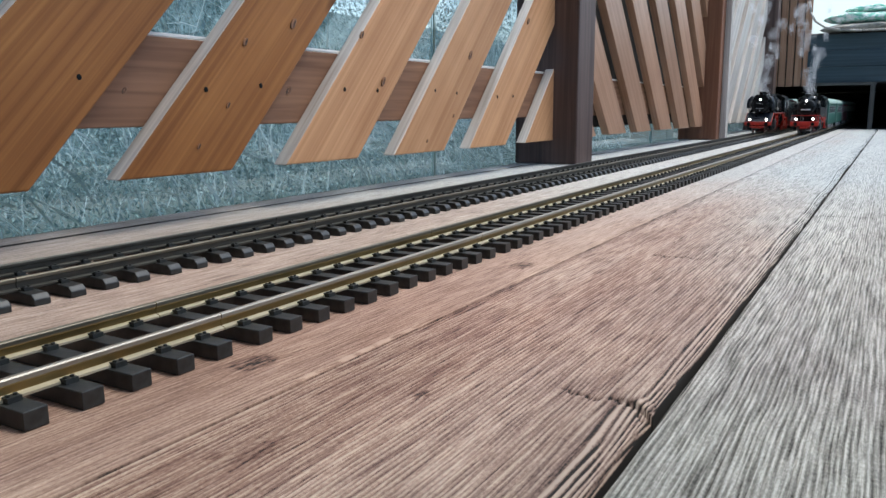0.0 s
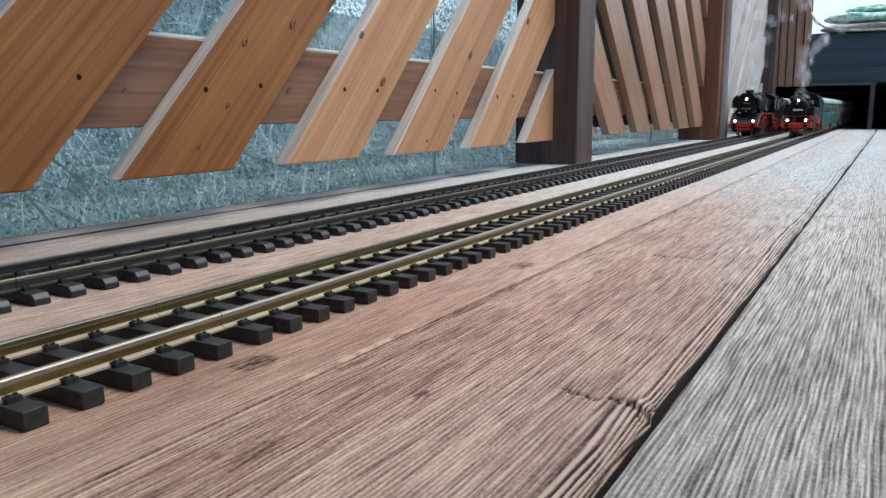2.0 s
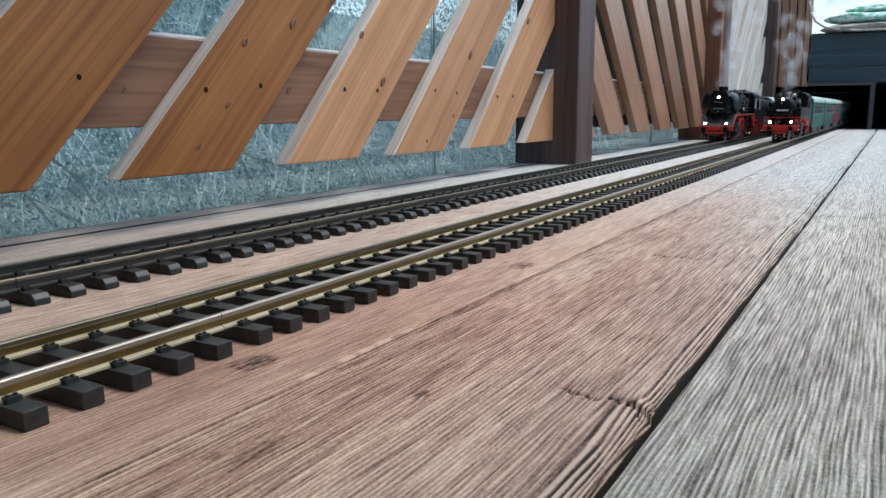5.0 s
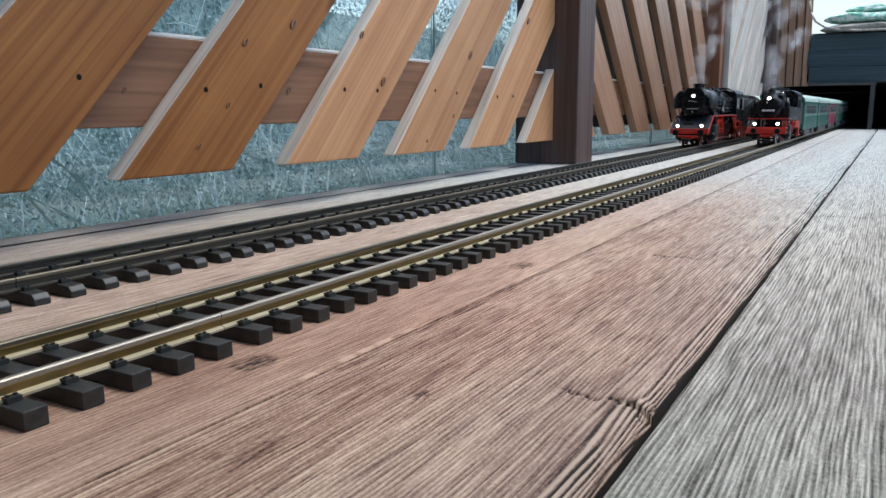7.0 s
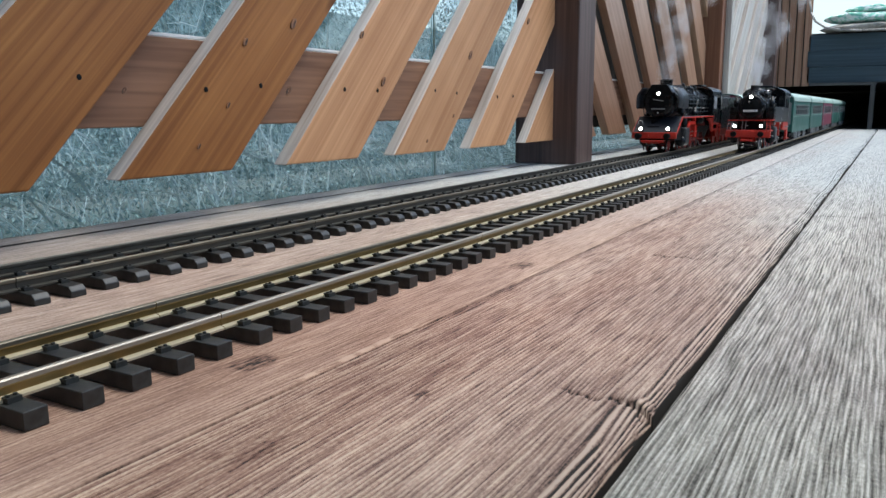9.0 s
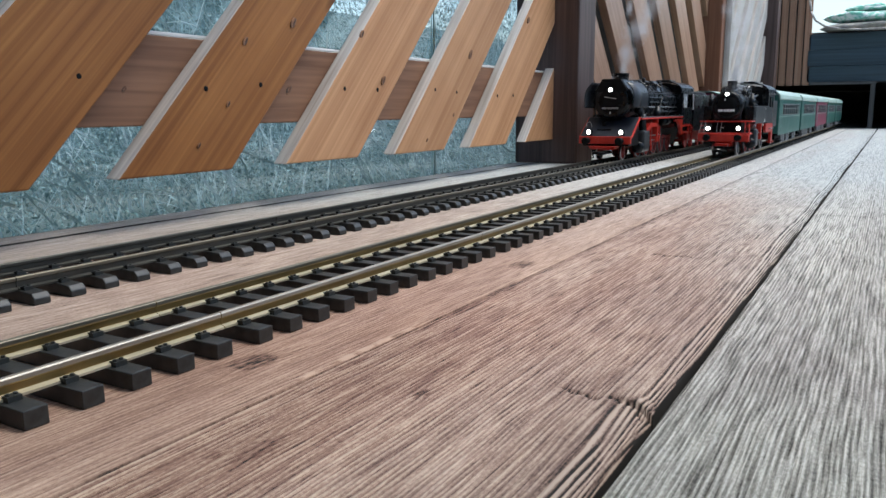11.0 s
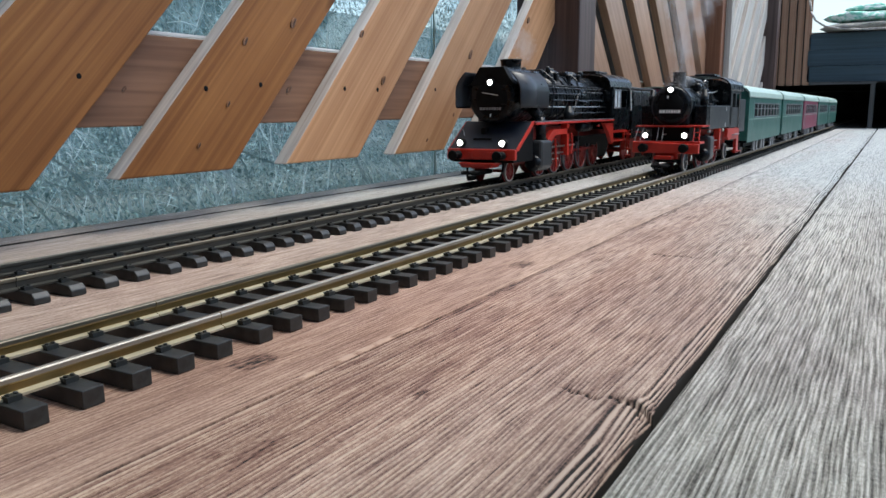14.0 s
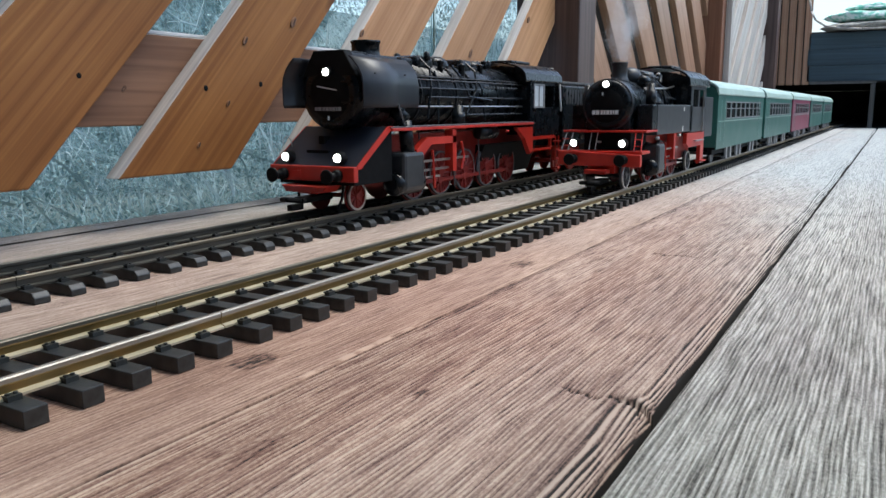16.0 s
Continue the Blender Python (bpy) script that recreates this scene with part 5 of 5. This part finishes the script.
        box(bm, a, b, 0.2841, 0.372, 0.1420, 0.1490)
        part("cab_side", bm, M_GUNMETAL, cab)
        part("cab_window", box(B(), s * 0.0508 - 0.0003, s * 0.0508 + 0.0003, 0.2842, 0.318, 0.1172, 0.1420), M_WINDOW, cab)
        part("cab_front_window", prism(B(), [(s * 0.038, 0.124), (s * 0.048, 0.124), (s * 0.048, 0.145), (s * 0.042, 0.148), (s * 0.038, 0.146)], 0.2660, 0.2678), M_WINDOW, cab)
        part("grab_rail", wire(B(), [(s * 0.0545, 0.345, 0.078), (s * 0.0545, 0.345, 0.142)], 0.0011, 6), M_STEEL, cab)
        part("bunker", box(B(), min(s * 0.0001, s * 0.0525), max(s * 0.0001, s * 0.0525), 0.3722, 0.430, 0.0700, 0.1320, bevel=0.001), M_GUNMETAL, lo)
    part("cab_roof", prism(B(), roof_outline(0.0530, 0.1485, 0.1745), 0.252, 0.388), M_BLACK, cab)
    part("roof_vent", box(B(), -0.018, 0.018, 0.285, 0.345, 0.1735, 0.1775, bevel=0.0015), M_BLACK, cab)
    ws = [wheelset(lo, 0.0530, 0.0155, spokes=9, mat=M_GUNMETAL), wheelset(lo, 0.388, 0.0155, spokes=9, mat=M_GUNMETAL)]
    dy = [0.152, 0.2160, 0.2800]
    ws += [wheelset(lo, y, 0.0270, spokes=13, crank=0.012, rim=M_DGREY) for y in dy]
    rod = [rods(lo, dy, 0.0158 + 0.027, s * 0.0285, 0.012) for s in (-1, 1)]
    return lo, ws, rod, (0.0158 + 0.027, 0.012)


def coach(x, paint, label):
    """A short passenger coach: body with windows, arched roof, underframe with boxes, steps, axles."""
    co = empty("passenger_coach", pose(x, 1, 0))
    tagged(co, label, "model coach", "model coaches")
    L, HW = 0.520, 0.0545
    part("floor_pan", box(B(), -HW + 0.002, HW - 0.002, 0.0, L, 0.045, 0.049), M_MATTBLACK, co)
    wins = [(0.075 + 0.051 * k, 0.075 + 0.051 * k + 0.042) for k in range(8)]
    for s in (-1, 1):
        a, b = min(s * HW, s * (HW - 0.0015)), max(s * HW, s * (HW - 0.0015))
        bm = B()
        box(bm, a, b, 0, L, 0.0455, 0.0960)
        box(bm, a, b, 0, L, 0.1262, 0.1390)
        edges = [0.0] + [q for w in wins for q in w] + [L]
        for p, q in zip(edges[::2], edges[1::2]):
            box(bm, a, b, p, q, 0.0961, 0.1261)
        side = part("coach_side", bm, paint, co)
        for p, q in wins:
            w = part("coach_window", box(B(), s * (HW - 0.0022) - 0.0004, s * (HW - 0.0022) + 0.0004, p, q, 0.0962, 0.1260), M_WINDOW, side)
            bm = B()
            for e in ((p, p + 0.0022, 0.0961, 0.1261), (q - 0.0022, q, 0.0961, 0.1261), (p, q, 0.1240, 0.1261), (p, q, 0.0961, 0.0978), (p, q, 0.1130, 0.1145)):
                box(bm, s * HW - 0.0006, s * HW + 0.0006, e[0] + 0.00001, e[1], e[2], e[3])
            part("window_frame", bm, M_GREY, w)
        for y, z0, z1 in ((0.030, 0.058, 0.128), (0.0625, 0.052, 0.134), (L - 0.064, 0.052, 0.134)):
            part("door_rail", box(B(), s * HW - 0.0005, s * HW + 0.0005, y, y + 0.0013, z0, z1), M_COACHROOF, side)
        part("waist_line", box(B(), s * HW - 0.0007, s * HW + 0.0007, 0.010, L - 0.010, 0.0915, 0.0930), M_COACHROOF, side)
        part("sole_bar", box(B(), min(s * 0.040, s * 0.046), max(s * 0.040, s * 0.046), 0.01, L - 0.01, 0.036, 0.0448), M_MATTBLACK, co)
        for y in (0.030, L - 0.045):
            part("foot_step", box(B(), min(s * 0.046, s * 0.058), max(s * 0.046, s * 0.058), y, y + 0.034, 0.0300, 0.0318), M_MATTBLACK, co)
        for y in (0.110, 0.150, 0.215, 0.255, 0.375, 0.415):
            part("axle_guard", box(B(), s * 0.050 - 0.002, s * 0.050 + 0.002, y, y + 0.013, 0.0240, 0.0450, bevel=0.0006), M_GREY, co)
    for y in (0.0, L - 0.0015):
        part("coach_end", prism(B(), cab_outline(HW - 0.0016, 0.0492, 0.138, 0.160), y, y + 0.0015), paint, co)
    part("coach_roof", prism(B(), roof_outline(HW, 0.1385, 0.1650), -0.004, L + 0.004), M_COACHROOF, co, "pale grey arched roof")
    for y in (-0.006, L - 0.002):
        part("gangway", box(B(), -0.020, 0.020, y, y + 0.008, 0.050, 0.142, bevel=0.001), M_MATTBLACK, co)
    part("battery_box", box(B(), -0.036, 0.036, 0.180, 0.330, 0.0270, 0.0449, bevel=0.002), M_MATTBLACK, co)
    for y in (0.12, 0.40):
        part("wheel_pair", lathe(B(), [(-0.025, 0.017), (-0.0205, 0.017), (-0.0205, 0.003), (0.0205, 0.003), (0.0205, 0.017), (0.025, 0.017)], (0, y, 0.0328), "X", 24), M_DGREY, co)
    part("drawbar", box(B(), -0.003, 0.003, L, L + 0.035, 0.030, 0.034), M_MATTBLACK, co)
    return co


loco50, wheels50, rods50, circle50 = big_engine()
loco64, wheels64, rods64, circle64 = tank_engine()
tender50 = tender()
green = coach(0.0, M_GREEN, "bottle green model coach with a pale roof")
crimson = coach(0.0, M_CRIMSON, "crimson model coach with a pale roof")
train64 = [green, copy_thing(green, pose(0, 0, 0)), crimson, copy_thing(green, pose(0, 0, 0)), copy_thing(green, pose(0, 0, 0))]
train50 = [copy_thing(crimson, pose(0, 0, 0)), copy_thing(crimson, pose(0, 0, 0))]

WAY50 = [(0, 3.263), (3.5, 2.650), (7, 2.018), (9, 1.653), (12.5, 1.0247), (14.5, 0.6797), (16, 0.409)]
WAY64 = [(0, 3.268), (3.5, 2.745), (7, 2.189), (9, 1.870), (12.5, 1.309), (14.5, 0.985), (16, 0.745)]


def along(way, t):
    """A smooth place on the way at t: a cubic through the neighbouring rows."""
    ts, ys = [w[0] for w in way], [w[1] for w in way]
    i = max(0, min(len(ts) - 2, sum(1 for a in ts if a <= t) - 1))
    sl = lambda j: (ys[min(j + 1, len(ys) - 1)] - ys[max(j - 1, 0)]) / (ts[min(j + 1, len(ts) - 1)] - ts[max(j - 1, 0)])
    h = ts[i + 1] - ts[i]
    u = (t - ts[i]) / h
    return ((2 * u**3 - 3 * u**2 + 1) * ys[i] + (u**3 - 2 * u**2 + u) * h * sl(i) + (-2 * u**3 + 3 * u**2) * ys[i + 1] + (u**3 - u**2) * h * sl(i + 1))


# ---- smoke ----
def smoke_material():
    m = bpy.data.materials.new("thin_white_smoke")
    m.use_nodes = True
    n, l = m.node_tree.nodes, m.node_tree.links
    n.remove(n["Principled BSDF"])
    df, d2, mx = n.new("ShaderNodeBsdfTranslucent"), n.new("ShaderNodeBsdfDiffuse"), n.new("ShaderNodeMixShader")
    df.inputs["Color"].default_value = d2.inputs["Color"].default_value = (0.72, 0.74, 0.77, 1)
    l.new(df.outputs[0], mx.inputs[1])
    l.new(d2.outputs[0], mx.inputs[2])
    l.new(mx.outputs[0], n["Material Output"].inputs[0])
    return m


M_SMOKE = smoke_material()


def puff_mesh(seed, r, h, count):
    """A loose cloud of tiny droplets, denser in a few curls."""
    rp = random.Random(seed)
    curls = [Vector((rp.gauss(0, r * 0.55), rp.gauss(0, r * 0.55), rp.gauss(0, h * 0.6))) for _ in range(5)]
    curls = [c if c.length < 0.022 else c * (0.022 / c.length) for c in curls]
    vs, fs = [], []
    for k in range(count):
        p = Vector((1, 0, 0))
        while p.length > 0.0305:
            p = rp.choice(curls) + Vector((rp.gauss(0, r * 0.42), rp.gauss(0, r * 0.42), rp.gauss(0, h * 0.42)))
        s, base = rp.uniform(0.00020, 0.00040), len(vs)
        e = Euler((rp.uniform(0, 6), rp.uniform(0, 6), rp.uniform(0, 6)))
        for q in ((1, 0, 0), (-0.5, 0.85, 0), (-0.5, -0.85, 0)):
            w = Vector(q) * s
            w.rotate(e)
            vs.append(tuple(p + w))
        fs.append((base, base + 1, base + 2))
    me = bpy.data.meshes.new("smoke_puff")
    me.from_pydata(vs, [], fs)
    me.materials.append(M_SMOKE)
    return me


PUFFS = [puff_mesh(k, 0.0080 + 0.002 * (k % 3), 0.018 + 0.004 * (k % 3), 3600) for k in range(5)]
WIDE = [puff_mesh(k + 20, 0.018 + 0.004 * (k % 3), 0.024 + 0.004 * (k % 2), 7000) for k in range(5)]


def plume(x, way, dy, zc, ztop, births, rise, rng):
    """Puffs wait in the smokebox, leave by the chimney one after another, and drift off upwards."""
    pl = tagged(new("smoke_plume"), "thin white smoke rising from the engine's chimney", "smoke", "smoke plumes")
    made = []
    for k, tb in enumerate(births):
        wide = k % 2 == 1
        ob = new("smoke_puff", rng.choice(WIDE if wide else PUFFS))
        ob.parent = pl
        spin = rng.uniform(0, 360)
        sx, sy = rng.uniform(-0.075, 0.135), rng.uniform(-0.08, 0.10)
        start = along(way, max(tb, 0)) + (0.16 * -tb if tb < 0 else 0.0)

        def drift(t):
            """Where the puff is at t: with the engine until it leaves, then rising and falling behind."""
            dt = t - tb
            if dt <= 0:
                return pose(x, along(way, t) + dy, zc, 0, 0, spin)
            moved = along(way, max(t, 0)) - start
            f = min(1.0, dt / 0.9)
            wob = 0.012 * math.sin(7 * tb + 5 * min(dt, 3)) * f
            ride = moved * (0.9 if dt < 0.2 else 0.35)
            far = min(dt, 3.0)
            z = ztop - 0.012 + rise * (far - 0.12) * (1 - 0.08 * far) + rise * max(0.0, dt - 3.0)
            return pose(x + sx * f * far + wob, start + dy + ride + sy * f * far + wob, z, 0, 0, spin + 30 * far)

        times = [0.0] + [0.5 * j for j in range(1, int(max(tb, 0) * 2) + 1) if 0.5 * j < tb - 0.05] + [tb + d for d in (0.0, 0.12, 0.45, 0.9, 1.6, 3.0) if 0 < tb + d < 16] + [16.0]
        rows = [(t, drift(t)) for t in times]
        made.append((ob, rows))
    return made


rng = random.Random(5)
puffs50 = plume(FAR_X, WAY50, 0.1148, 0.132, 0.186, [0.055 * k + rng.uniform(-0.04, 0.04) for k in range(-25, 233)] + [12.9 + 0.3 * k for k in range(5)], 0.36, rng)
puffs64 = plume(0.0, WAY64, 0.092, 0.118, 0.1735, [0.056 * k + rng.uniform(-0.04, 0.04) for k in range(-24, 283)], 0.34, rng)


def motions():
    rows_of = [0.5 * k for k in range(33)]
    for lo, x, way in ((loco50, FAR_X, WAY50), (loco64, 0.0, WAY64)):
        walk(lo, [(t, pose(x, along(way, t), 0)) for t in rows_of])
    walk(tender50, [(t, pose(FAR_X, along(WAY50, t) + 0.545, 0)) for t in rows_of])
    for k, c in enumerate(train64):
        walk(c, [(t, pose(0, along(WAY64, t) + 0.462 + 0.556 * k, 0)) for t in rows_of])
    for k, c in enumerate(train50):
        walk(c, [(t, pose(FAR_X, along(WAY50, t) + 0.895 + 0.556 * k, 0)) for t in rows_of])
    ticks = [0.1 * k for k in range(161)]
    for ws, rd, way, (zr, rad) in ((wheels50, rods50, WAY50, circle50), (wheels64, rods64, WAY64, circle64)):
        big = max(w["radius"] for w in ws)
        for w in ws:
            y, z, r = w.location.y, w.location.z, w["radius"]
            walk(w, [(t, pose(0, y, z, math.degrees((along(way, 0) - along(way, t)) / r))) for t in ticks])
        for o in rd:
            rows = []
            for t in ticks:
                a = (along(way, 0) - along(way, t)) / big
                rows.append((t, pose(0, rad * math.cos(a), zr + rad * math.sin(a))))
            walk(o, rows)
    for ob, rows in puffs50 + puffs64:
        walk(ob, rows)


motions()
